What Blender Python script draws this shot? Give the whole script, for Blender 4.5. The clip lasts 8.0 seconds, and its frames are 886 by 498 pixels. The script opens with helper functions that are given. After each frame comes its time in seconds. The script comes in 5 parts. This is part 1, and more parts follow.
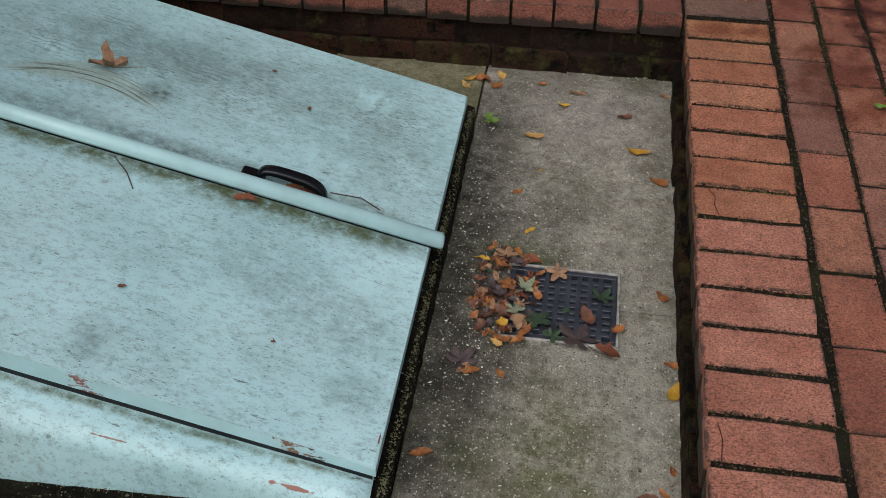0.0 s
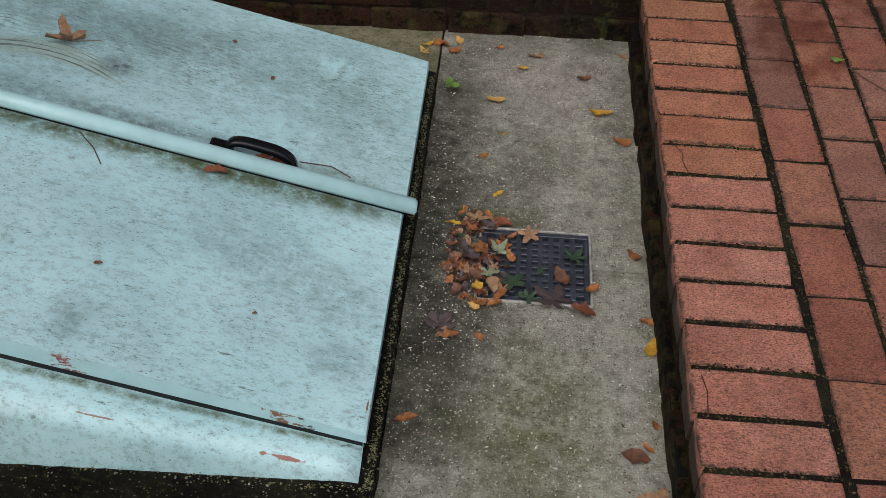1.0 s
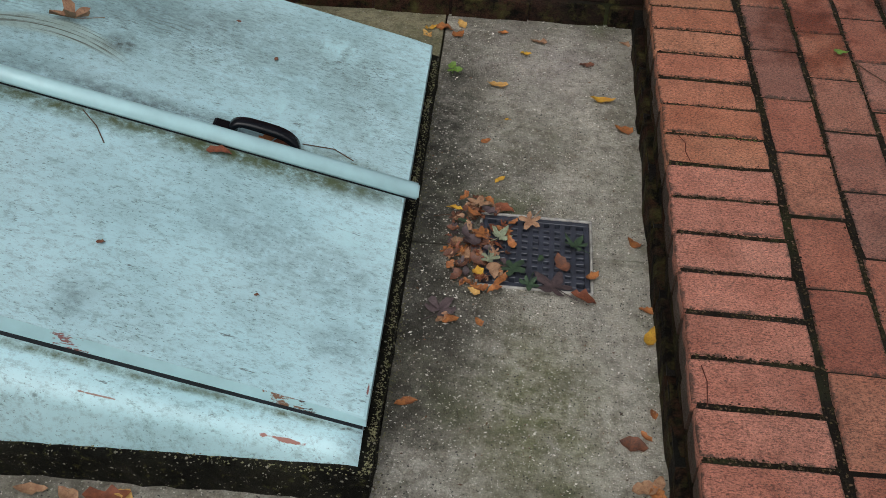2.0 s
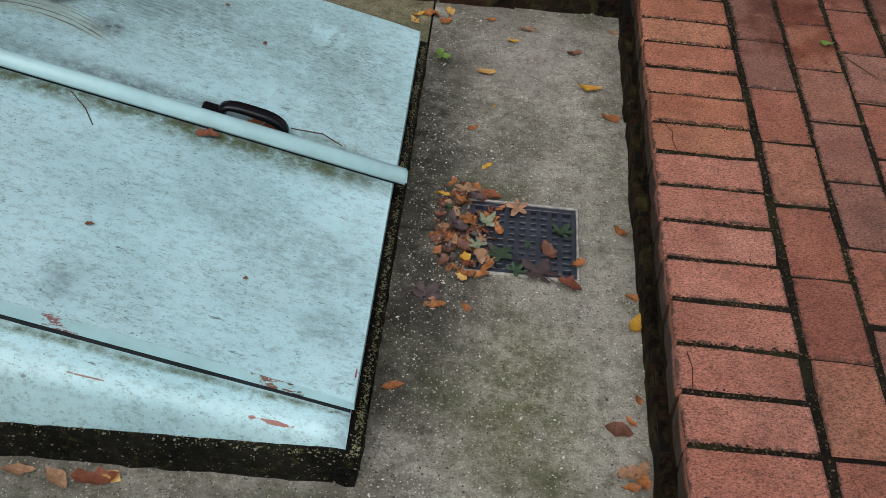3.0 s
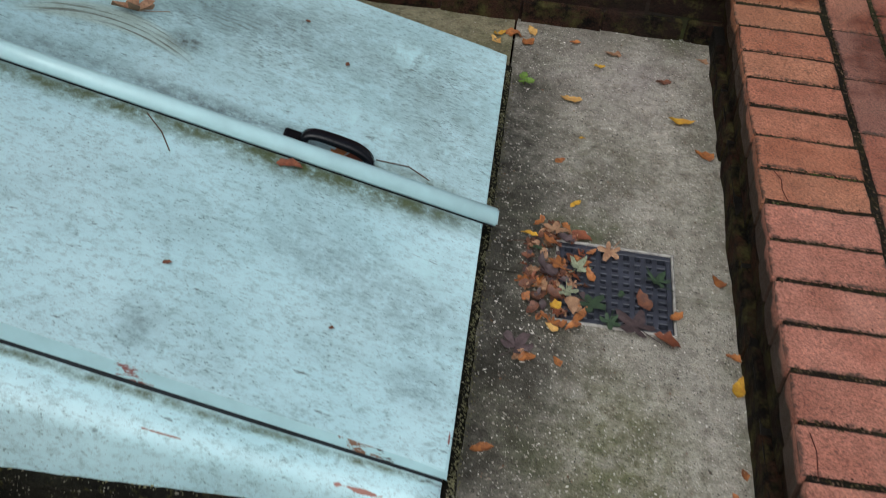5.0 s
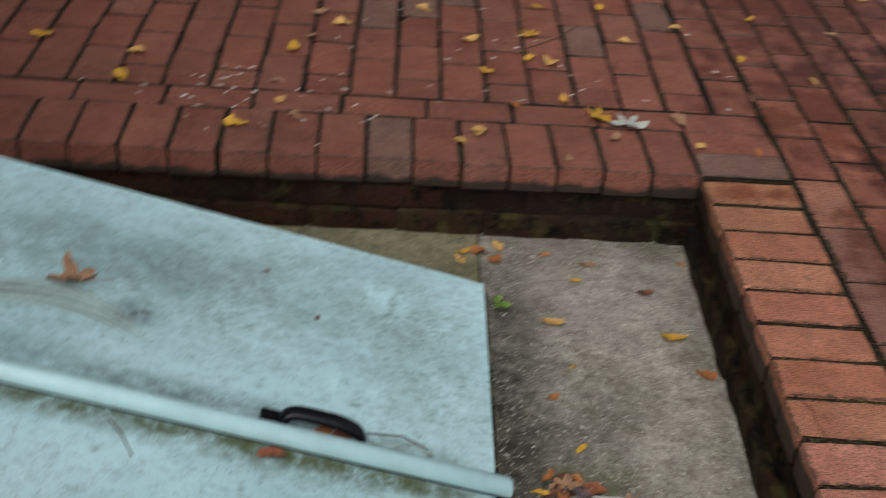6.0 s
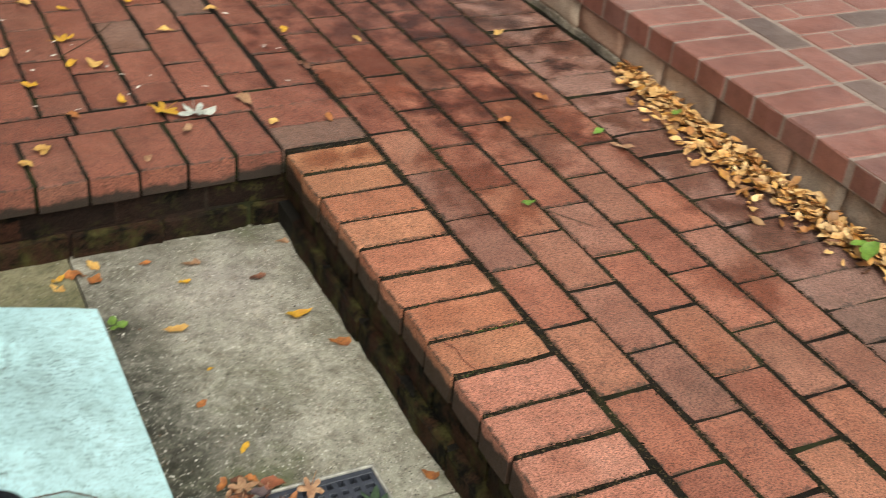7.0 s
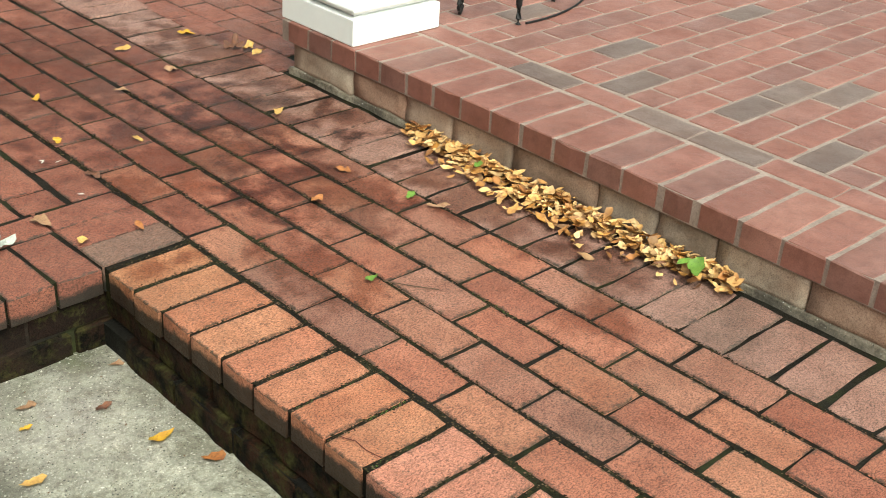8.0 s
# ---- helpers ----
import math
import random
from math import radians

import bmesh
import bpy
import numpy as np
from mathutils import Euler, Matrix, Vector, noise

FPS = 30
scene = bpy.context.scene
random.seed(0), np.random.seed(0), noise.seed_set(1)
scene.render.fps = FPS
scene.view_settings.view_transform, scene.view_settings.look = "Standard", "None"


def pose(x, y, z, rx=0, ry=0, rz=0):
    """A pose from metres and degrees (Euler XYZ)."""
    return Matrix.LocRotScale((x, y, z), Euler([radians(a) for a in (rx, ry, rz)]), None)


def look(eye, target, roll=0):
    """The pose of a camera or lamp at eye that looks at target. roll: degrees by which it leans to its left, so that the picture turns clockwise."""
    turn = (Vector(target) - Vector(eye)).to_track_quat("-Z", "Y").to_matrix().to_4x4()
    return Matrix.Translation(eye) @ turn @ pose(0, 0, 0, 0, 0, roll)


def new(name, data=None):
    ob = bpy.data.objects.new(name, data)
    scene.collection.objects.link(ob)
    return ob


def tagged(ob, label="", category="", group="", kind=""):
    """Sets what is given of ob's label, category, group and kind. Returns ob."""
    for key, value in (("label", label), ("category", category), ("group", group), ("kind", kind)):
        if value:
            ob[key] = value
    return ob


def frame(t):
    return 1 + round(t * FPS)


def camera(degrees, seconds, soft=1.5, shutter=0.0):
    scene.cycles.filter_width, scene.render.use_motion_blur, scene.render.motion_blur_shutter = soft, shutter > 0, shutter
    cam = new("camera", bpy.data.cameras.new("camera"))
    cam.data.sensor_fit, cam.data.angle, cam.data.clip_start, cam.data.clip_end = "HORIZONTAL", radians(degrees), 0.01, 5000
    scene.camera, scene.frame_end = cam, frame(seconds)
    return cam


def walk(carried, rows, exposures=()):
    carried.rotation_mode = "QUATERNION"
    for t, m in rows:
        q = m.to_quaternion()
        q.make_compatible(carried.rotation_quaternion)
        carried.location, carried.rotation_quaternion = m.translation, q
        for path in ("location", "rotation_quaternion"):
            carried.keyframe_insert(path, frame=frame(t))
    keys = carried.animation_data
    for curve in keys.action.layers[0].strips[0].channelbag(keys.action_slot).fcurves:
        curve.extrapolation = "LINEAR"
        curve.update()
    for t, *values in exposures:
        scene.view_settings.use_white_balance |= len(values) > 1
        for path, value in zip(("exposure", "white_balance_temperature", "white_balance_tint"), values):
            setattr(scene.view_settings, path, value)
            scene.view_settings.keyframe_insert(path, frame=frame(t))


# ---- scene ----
cam = camera(41.1, 8.0, soft=0.7, shutter=0.3)
PATH = [
    (0, (-0.253, -2.706, 1.306), (-0.442, -1.134, 0.084), 1.8),
    (0.5, (-0.333, -2.724, 1.298), (-0.422, -1.161, 0.054), 2.3),
    (1, (-0.325, -2.72, 1.298), (-0.401, -1.168, 0.039), 2.3),
    (1.5, (-0.333, -2.715, 1.301), (-0.408, -1.175, 0.028), 3.0),
    (3, (-0.355, -2.731, 1.306), (-0.381, -1.208, 0.01), 5.1),
    (3.5, (-0.364, -2.723, 1.304), (-0.37, -1.207, -0.001), 5.4),
    (4, (-0.39, -2.706, 1.3), (-0.371, -1.193, -0.008), 5.7),
    (4.5, (-0.442, -2.679, 1.288), (-0.444, -1.172, -0.026), 6.9),
    (4.7, (-0.465, -2.649, 1.277), (-0.517, -1.143, -0.039), 7.0),
    (5.8, (-0.633, -2.307, 1.28), (-0.683, -0.7, 0.092), 6.8),
    (6, (-0.686, -2.264, 1.267), (-0.591, -0.597, 0.165), 5.3),
    (6.2, (-0.738, -2.219, 1.286), (-0.436, -0.557, 0.215), 4.6),
    (6.5, (-0.739, -2.189, 1.287), (-0.226, -0.589, 0.203), 4.5),
    (6.8, (-0.768, -2.214, 1.221), (-0.054, -0.673, 0.164), 6.4),
    (7, (-0.805, -2.196, 1.252), (0.022, -0.722, 0.183), 6.1),
    (7.2, (-0.818, -2.13, 1.198), (0.12, -0.688, 0.178), 5.0),
    (7.5, (-0.937, -2.039, 1.254), (0.193, -0.721, 0.262), 4.3),
    (8, (-1.014, -2.0, 1.265), (0.231, -0.761, 0.309), 3.9),
]
walk(cam, [(t, look(eye, target, roll)) for t, eye, target, roll in PATH],
     [(0, -0.30, 6250, 8), (3, -0.14, 6100, 8), (4.7, -0.08, 6050, 8), (5.8, -0.20, 6250, 8), (6.05, -0.12, 6350, 8), (6.35, 0.74, 6800, 10), (7, 0.68, 6750, 0), (8, 1.08, 6550, -9)])

# ---- sky and sun: an overcast autumn day ----
world = bpy.data.worlds.new("overcast")
scene.world = world
world.use_nodes = True
wn = world.node_tree
sky = wn.nodes.new("ShaderNodeTexSky")
sky.sky_type, sky.sun_disc = "NISHITA", False
sky.sun_elevation, sky.sun_rotation = radians(52), radians(197)
sky.dust_density, sky.air_density = 6.0, 1.0
grey = wn.nodes.new("ShaderNodeHueSaturation")
grey.inputs["Saturation"].default_value = 0.35
wn.links.new(sky.outputs[0], grey.inputs["Color"])
wn.links.new(grey.outputs[0], wn.nodes["Background"].inputs["Color"])
wn.nodes["Background"].inputs["Strength"].default_value = 0.13
sun = new("sun", bpy.data.lights.new("sun", "SUN"))
sun.data.energy, sun.data.angle, sun.data.color = 1.2, radians(70), (1.0, 0.97, 0.93)
sun.matrix_world = look((-1.0, -3.3, 4.4), (0, 0, 0))

# ---- materials ----


def start(name, rough=0.7, metal=0.0):
    m = bpy.data.materials.new(name)
    m.use_nodes = True
    nt = m.node_tree
    b = nt.nodes["Principled BSDF"]
    b.inputs["Roughness"].default_value, b.inputs["Metallic"].default_value = rough, metal
    return m, nt, b


def node(nt, kind, ins=None, **props):
    n = nt.nodes.new(kind)
    for k, v in props.items():
        setattr(n, k, v)
    for k, v in (ins or {}).items():
        if isinstance(v, bpy.types.NodeSocket):
            nt.links.new(v, n.inputs[k])
        else:
            n.inputs[k].default_value = v
    return n


def rgb(c):
    return (*c, 1.0)


def place(nt):
    return node(nt, "ShaderNodeNewGeometry").outputs["Position"]


def scattered(nt, islands=False):
    """World position, shifted at random from piece to piece, and the piece's random number."""
    r = (node(nt, "ShaderNodeNewGeometry").outputs["Random Per Island"] if islands
         else node(nt, "ShaderNodeObjectInfo").outputs["Random"])
    off = node(nt, "ShaderNodeMath", {0: r, 1: 53.0}, operation="MULTIPLY")
    add = node(nt, "ShaderNodeVectorMath", {0: place(nt), 1: off.outputs[0]}, operation="ADD")
    return add.outputs[0], r


def noisy(nt, vec, scale, detail=4.0, rough=0.6, stretch=None):
    if stretch:
        vec = node(nt, "ShaderNodeMapping", {"Vector": vec, "Scale": stretch}).outputs[0]
    return node(nt, "ShaderNodeTexNoise", {"Vector": vec, "Scale": scale, "Detail": detail, "Roughness": rough}).outputs["Fac"]


def step(nt, fac, lo, hi, a=0.0, b=1.0):
    return node(nt, "ShaderNodeMapRange", {"Value": fac, "From Min": lo, "From Max": hi, "To Min": a, "To Max": b}).outputs[0]


def mix(nt, fac, a, b, blend="MIX"):
    return node(nt, "ShaderNodeMixRGB", {"Fac": fac, "Color1": a if isinstance(a, bpy.types.NodeSocket) else rgb(a),
                                         "Color2": b if isinstance(b, bpy.types.NodeSocket) else rgb(b)}, blend_type=blend).outputs[0]


def maths(nt, op, a, b):
    return node(nt, "ShaderNodeMath", {0: a, 1: b}, operation=op, use_clamp=True).outputs[0]


def ramp(nt, fac, stops):
    n = node(nt, "ShaderNodeValToRGB", {"Fac": fac})
    e = n.color_ramp.elements
    while len(e) < len(stops):
        e.new(0.5)
    for el, (p, c) in zip(e, stops):
        el.position, el.color = p, rgb(c)
    return n.outputs[0]


def relief(nt, b, height, distance, strength=1.0, under=None):
    ins = {"Height": height, "Distance": distance, "Strength": strength}
    if under:
        ins["Normal"] = under
    n = node(nt, "ShaderNodeBump", ins)
    nt.links.new(n.outputs[0], b.inputs["Normal"])
    return n.outputs[0]


def spot(nt, centre, size, ragged=0.5, scale=40.0, inner=0.75):
    """A patch of its own shape: 1 inside an ellipse with a ragged edge."""
    v = node(nt, "ShaderNodeVectorMath", {0: place(nt), 1: centre}, operation="SUBTRACT").outputs[0]
    v = node(nt, "ShaderNodeVectorMath", {0: v, 1: size}, operation="DIVIDE").outputs[0]
    d = node(nt, "ShaderNodeVectorMath", {0: v}, operation="LENGTH").outputs["Value"]
    n = step(nt, noisy(nt, place(nt), scale), 0.3, 0.7, -ragged, ragged)
    return step(nt, node(nt, "ShaderNodeMath", {0: d, 1: n}, operation="ADD").outputs[0], 1.0, inner)


def blur_spot(nt, centre, size, scale=30.0):
    """A soft-edged patch of colour broken up by grain."""
    v = node(nt, "ShaderNodeVectorMath", {0: place(nt), 1: centre}, operation="SUBTRACT").outputs[0]
    v = node(nt, "ShaderNodeVectorMath", {0: v, 1: size}, operation="DIVIDE").outputs[0]
    d = node(nt, "ShaderNodeVectorMath", {0: v}, operation="LENGTH").outputs["Value"]
    fall = node(nt, "ShaderNodeMapRange", {"Value": d, "From Min": 1.25, "From Max": 0.1}, interpolation_type="SMOOTHSTEP").outputs[0]
    grain = step(nt, noisy(nt, place(nt), scale, 6, 0.75), 0.33, 0.62)
    return maths(nt, "MULTIPLY", fall, grain)


def brick_material(name, tones, dirt=0.35, grime=(0.03, 0.025, 0.018), rough=0.62, islands=False, algae=0.0, pits=0.62, wet_shade=False, worn=0.85, dark_low=0.0, grain=0.75, shine=0.5):
    m, nt, b = start(name, rough)
    vec, r = scattered(nt, islands)
    col = ramp(nt, r, [((i + 0.5) / len(tones), c) for i, c in enumerate(tones)])
    col = mix(nt, step(nt, noisy(nt, vec, 9.0, 5), 0.35, 0.7), col, mix(nt, 1.0, col, (0.72, 0.62, 0.58), "MULTIPLY"))
    fine = noisy(nt, vec, 230.0, 3, 0.7)
    col = mix(nt, step(nt, fine, 0.42, 0.62, 0.0, grain), col, mix(nt, 1.0, col, (1.55, 1.5, 1.45), "MULTIPLY"))
    col = mix(nt, step(nt, noisy(nt, vec, 300.0, 3, 0.8, (0.7, 1.2, 1)), 0.51, 0.575, 0.0, grain * 1.25), col, mix(nt, 1.0, col, (0.38, 0.33, 0.31), "MULTIPLY"))
    dark = step(nt, noisy(nt, vec, 240.0, 4, 0.75, (0.75, 1.2, 1)), 0.55, 0.62)
    col = mix(nt, step(nt, noisy(nt, vec, 38.0, 5, 0.7), 0.48, 0.70, 0.0, 0.5), col, mix(nt, 1.0, col, (0.55, 0.5, 0.48), "MULTIPLY"))
    col = mix(nt, maths(nt, "MULTIPLY", dark, pits), col, grime)
    stain = step(nt, noisy(nt, place(nt), 2.6, 6, 0.62), 0.50, 0.72)
    col = mix(nt, maths(nt, "MULTIPLY", stain, dirt), col, grime)
    gen = node(nt, "ShaderNodeSeparateXYZ", {0: node(nt, "ShaderNodeTexCoord").outputs["Generated"]})
    rim = None
    for axis, length in (("X", 0.19), ("Y", 0.095)):
        d = node(nt, "ShaderNodeMath", {0: node(nt, "ShaderNodeMath", {0: gen.outputs[axis], 1: 0.5}, operation="SUBTRACT").outputs[0]}, operation="ABSOLUTE").outputs[0]
        d = node(nt, "ShaderNodeMath", {0: d, 1: -length, 2: length / 2}, operation="MULTIPLY_ADD").outputs[0]
        rim = d if rim is None else node(nt, "ShaderNodeMath", {0: rim, 1: d}, operation="MINIMUM").outputs[0]
    ragged = node(nt, "ShaderNodeMath", {0: noisy(nt, vec, 55.0, 5, 0.75), 1: -0.036, 2: 0.0185}, operation="MULTIPLY_ADD").outputs[0]
    edge = step(nt, node(nt, "ShaderNodeMath", {0: rim, 1: ragged}, operation="ADD").outputs[0], 0.0065, 0.0005)
    flat = step(nt, node(nt, "ShaderNodeSeparateXYZ", {0: node(nt, "ShaderNodeNewGeometry").outputs["Normal"]}).outputs["Z"], 0.2, 0.6)
    edge = maths(nt, "MULTIPLY", edge, flat)
    col = mix(nt, maths(nt, "MULTIPLY", edge, worn), col, grime)
    # near-black colour below a ragged height
    if dark_low:
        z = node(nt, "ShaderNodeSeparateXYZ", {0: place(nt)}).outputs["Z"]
        up = node(nt, "ShaderNodeMath", {0: noisy(nt, place(nt), 13.0, 6, 0.7), 1: 0.07, 2: -dark_low}, operation="MULTIPLY_ADD").outputs[0]
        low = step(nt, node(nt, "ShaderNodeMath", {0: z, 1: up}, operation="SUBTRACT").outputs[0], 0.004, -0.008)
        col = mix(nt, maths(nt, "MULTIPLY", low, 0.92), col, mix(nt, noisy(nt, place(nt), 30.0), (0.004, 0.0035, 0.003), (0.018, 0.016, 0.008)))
    # wet patches, and broad ones that paint the far paving's dimmer light
    if wet_shade:
        for centre, size in (((0.62, 0.02, 0.0), (0.22, 0.26, 1)), ((0.85, -0.25, 0.0), (0.14, 0.32, 1)), ((0.93, 0.36, 0.0), (0.10, 0.12, 1)), ((0.86, -0.62, 0.0), (0.10, 0.14, 1)), ((0.70, -0.75, 0.0), (0.10, 0.10, 1)), ((0.45, 0.10, 0.0), (0.10, 0.09, 1)), ((0.50, 1.15, 0.0), (0.42, 0.55, 1)), ((0.45, 0.38, 0.0), (0.34, 0.36, 1)), ((0.75, 0.55, 0.0), (0.22, 0.30, 1)), ((0.34, -0.25, 0.0), (0.12, 0.20, 1)), ((0.09, -0.045, 0.0), (0.12, 0.045, 1)), ((0.93, 0.95, 0.0), (0.14, 0.5, 1))):
            s = spot(nt, centre, tuple(q * 1.15 for q in size), 0.6, 11.0, 0.4)
            col = mix(nt, maths(nt, "MULTIPLY", s, 0.85), col, mix(nt, 1.0, col, (0.46, 0.29, 0.20), "MULTIPLY"))
    if algae:
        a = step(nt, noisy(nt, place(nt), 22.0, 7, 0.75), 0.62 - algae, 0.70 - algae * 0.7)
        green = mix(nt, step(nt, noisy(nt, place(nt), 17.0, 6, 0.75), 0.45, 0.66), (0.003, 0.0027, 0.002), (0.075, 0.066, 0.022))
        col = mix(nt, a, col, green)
    nt.links.new(col, b.inputs["Base Color"])
    nt.links.new(step(nt, noisy(nt, place(nt), 6.0, 4), 0.35, 0.7, rough - 0.14, rough + 0.20), b.inputs["Roughness"])
    b.inputs["Specular IOR Level"].default_value = shine
    n1 = relief(nt, b, noisy(nt, vec, 22.0, 4), 0.006, 0.5)
    relief(nt, b, noisy(nt, vec, 150.0, 5, 0.8), 0.005, 0.9 if grain > 0.5 else 0.3, n1)
    return m


def rough_material(name, a, c, fleck=(0.5, 0.48, 0.44), flecks=0.0, scale=7.0, rough=0.75, moss=0.0, moss_tone=(0.07, 0.085, 0.02), bump=0.004, dark=(0.03, 0.028, 0.022), blots=0.5, slab=False, moss_scale=4.3):
    """Concrete, mortar, sand: two tones, dark blots, pale flecks, moss."""
    m, nt, b = start(name, rough)
    v = place(nt)
    col = mix(nt, step(nt, noisy(nt, v, scale, 7, 0.7), 0.40, 0.60), a, c)
    col = mix(nt, step(nt, noisy(nt, v, 160.0, 3, 0.8), 0.40, 0.65, 0.0, 0.6), col, mix(nt, 1.0, col, (0.45, 0.45, 0.43), "MULTIPLY"))
    col = mix(nt, maths(nt, "MULTIPLY", step(nt, noisy(nt, v, 3.1, 6, 0.65), 0.48, 0.70), blots), col, dark)
    if moss:
        g = step(nt, noisy(nt, v, moss_scale, 6, 0.7), 0.66 - moss, 0.78 - moss)
        col = mix(nt, maths(nt, "MULTIPLY", g, 0.8), col, mix(nt, noisy(nt, v, 120.0), moss_tone, mix(nt, 1.0, moss_tone, (0.4, 0.45, 0.5), "MULTIPLY")))
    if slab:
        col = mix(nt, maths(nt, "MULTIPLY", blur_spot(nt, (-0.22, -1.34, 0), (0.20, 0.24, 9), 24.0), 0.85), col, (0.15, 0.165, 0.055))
        # dark strip beside the curb: its shadow painted in, together with damp
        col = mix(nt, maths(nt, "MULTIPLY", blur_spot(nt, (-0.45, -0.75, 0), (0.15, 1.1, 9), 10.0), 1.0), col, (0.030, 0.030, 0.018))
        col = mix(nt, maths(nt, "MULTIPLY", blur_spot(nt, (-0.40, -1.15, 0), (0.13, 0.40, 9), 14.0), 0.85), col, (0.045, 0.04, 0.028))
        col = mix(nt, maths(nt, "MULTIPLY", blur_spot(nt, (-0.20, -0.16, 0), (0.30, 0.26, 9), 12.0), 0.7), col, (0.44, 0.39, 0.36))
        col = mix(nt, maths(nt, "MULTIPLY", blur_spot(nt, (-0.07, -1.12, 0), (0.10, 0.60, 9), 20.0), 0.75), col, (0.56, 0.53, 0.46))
        # more of that painted shadow and damp, close to the curb
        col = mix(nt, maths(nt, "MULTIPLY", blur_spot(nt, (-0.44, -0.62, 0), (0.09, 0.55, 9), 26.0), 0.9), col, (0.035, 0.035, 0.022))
    if flecks:
        col = mix(nt, step(nt, noisy(nt, v, 48.0, 5, 0.75), 0.45, 0.64, 0.0, 0.7), col, mix(nt, 1.0, col, (0.38, 0.36, 0.32), "MULTIPLY"))
        col = mix(nt, step(nt, noisy(nt, v, 20.0, 6, 0.7), 0.52, 0.66, 0.0, 0.5), col, mix(nt, 1.0, col, (0.55, 0.50, 0.40), "MULTIPLY"))
        col = mix(nt, step(nt, noisy(nt, v, 210.0, 3, 0.7), 0.56, 0.66, 0.0, 0.7), col, mix(nt, 1.0, col, (1.7, 1.7, 1.65), "MULTIPLY"))
        wobble = node(nt, "ShaderNodeVectorMath", {0: v, 1: node(nt, "ShaderNodeVectorMath", {0: node(nt, "ShaderNodeTexNoise", {"Vector": v, "Scale": 260.0}).outputs["Color"], 1: (0.006, 0.006, 0.0)}, operation="MULTIPLY").outputs[0]}, operation="ADD").outputs[0]
        for s, tone in ((200.0, fleck), (120.0, fleck), (180.0, (0.03, 0.027, 0.02))):
            w = node(nt, "ShaderNodeTexVoronoi", {"Vector": wobble, "Scale": s, "Randomness": 1.0})
            sep = node(nt, "ShaderNodeSeparateColor", {0: w.outputs["Color"]})
            reach = node(nt, "ShaderNodeMath", {0: sep.outputs[1], 1: 0.26, 2: 0.03}, operation="MULTIPLY_ADD").outputs[0]
            near = step(nt, node(nt, "ShaderNodeMath", {0: w.outputs["Distance"], 1: reach}, operation="SUBTRACT").outputs[0], 0.05, 0.0)
            f = maths(nt, "MULTIPLY", near, step(nt, sep.outputs[0], 1.0 - flecks, 1.02 - flecks))
            col = mix(nt, maths(nt, "MULTIPLY", f, 0.95), col, mix(nt, sep.outputs[2], tone, mix(nt, 1.0, tone, (0.45, 0.42, 0.38), "MULTIPLY")))
    nt.links.new(col, b.inputs["Base Color"])
    nt.links.new(step(nt, noisy(nt, v, 5.0, 5), 0.3, 0.7, rough - 0.3, rough + 0.12), b.inputs["Roughness"])
    if max(a) < 0.08:
        b.inputs["Specular IOR Level"].default_value = 0.10
    n1 = relief(nt, b, noisy(nt, v, 18.0, 5), bump * 2, 0.6)
    relief(nt, b, noisy(nt, v, 150.0, 4, 0.8), bump, 0.9, n1)
    return m


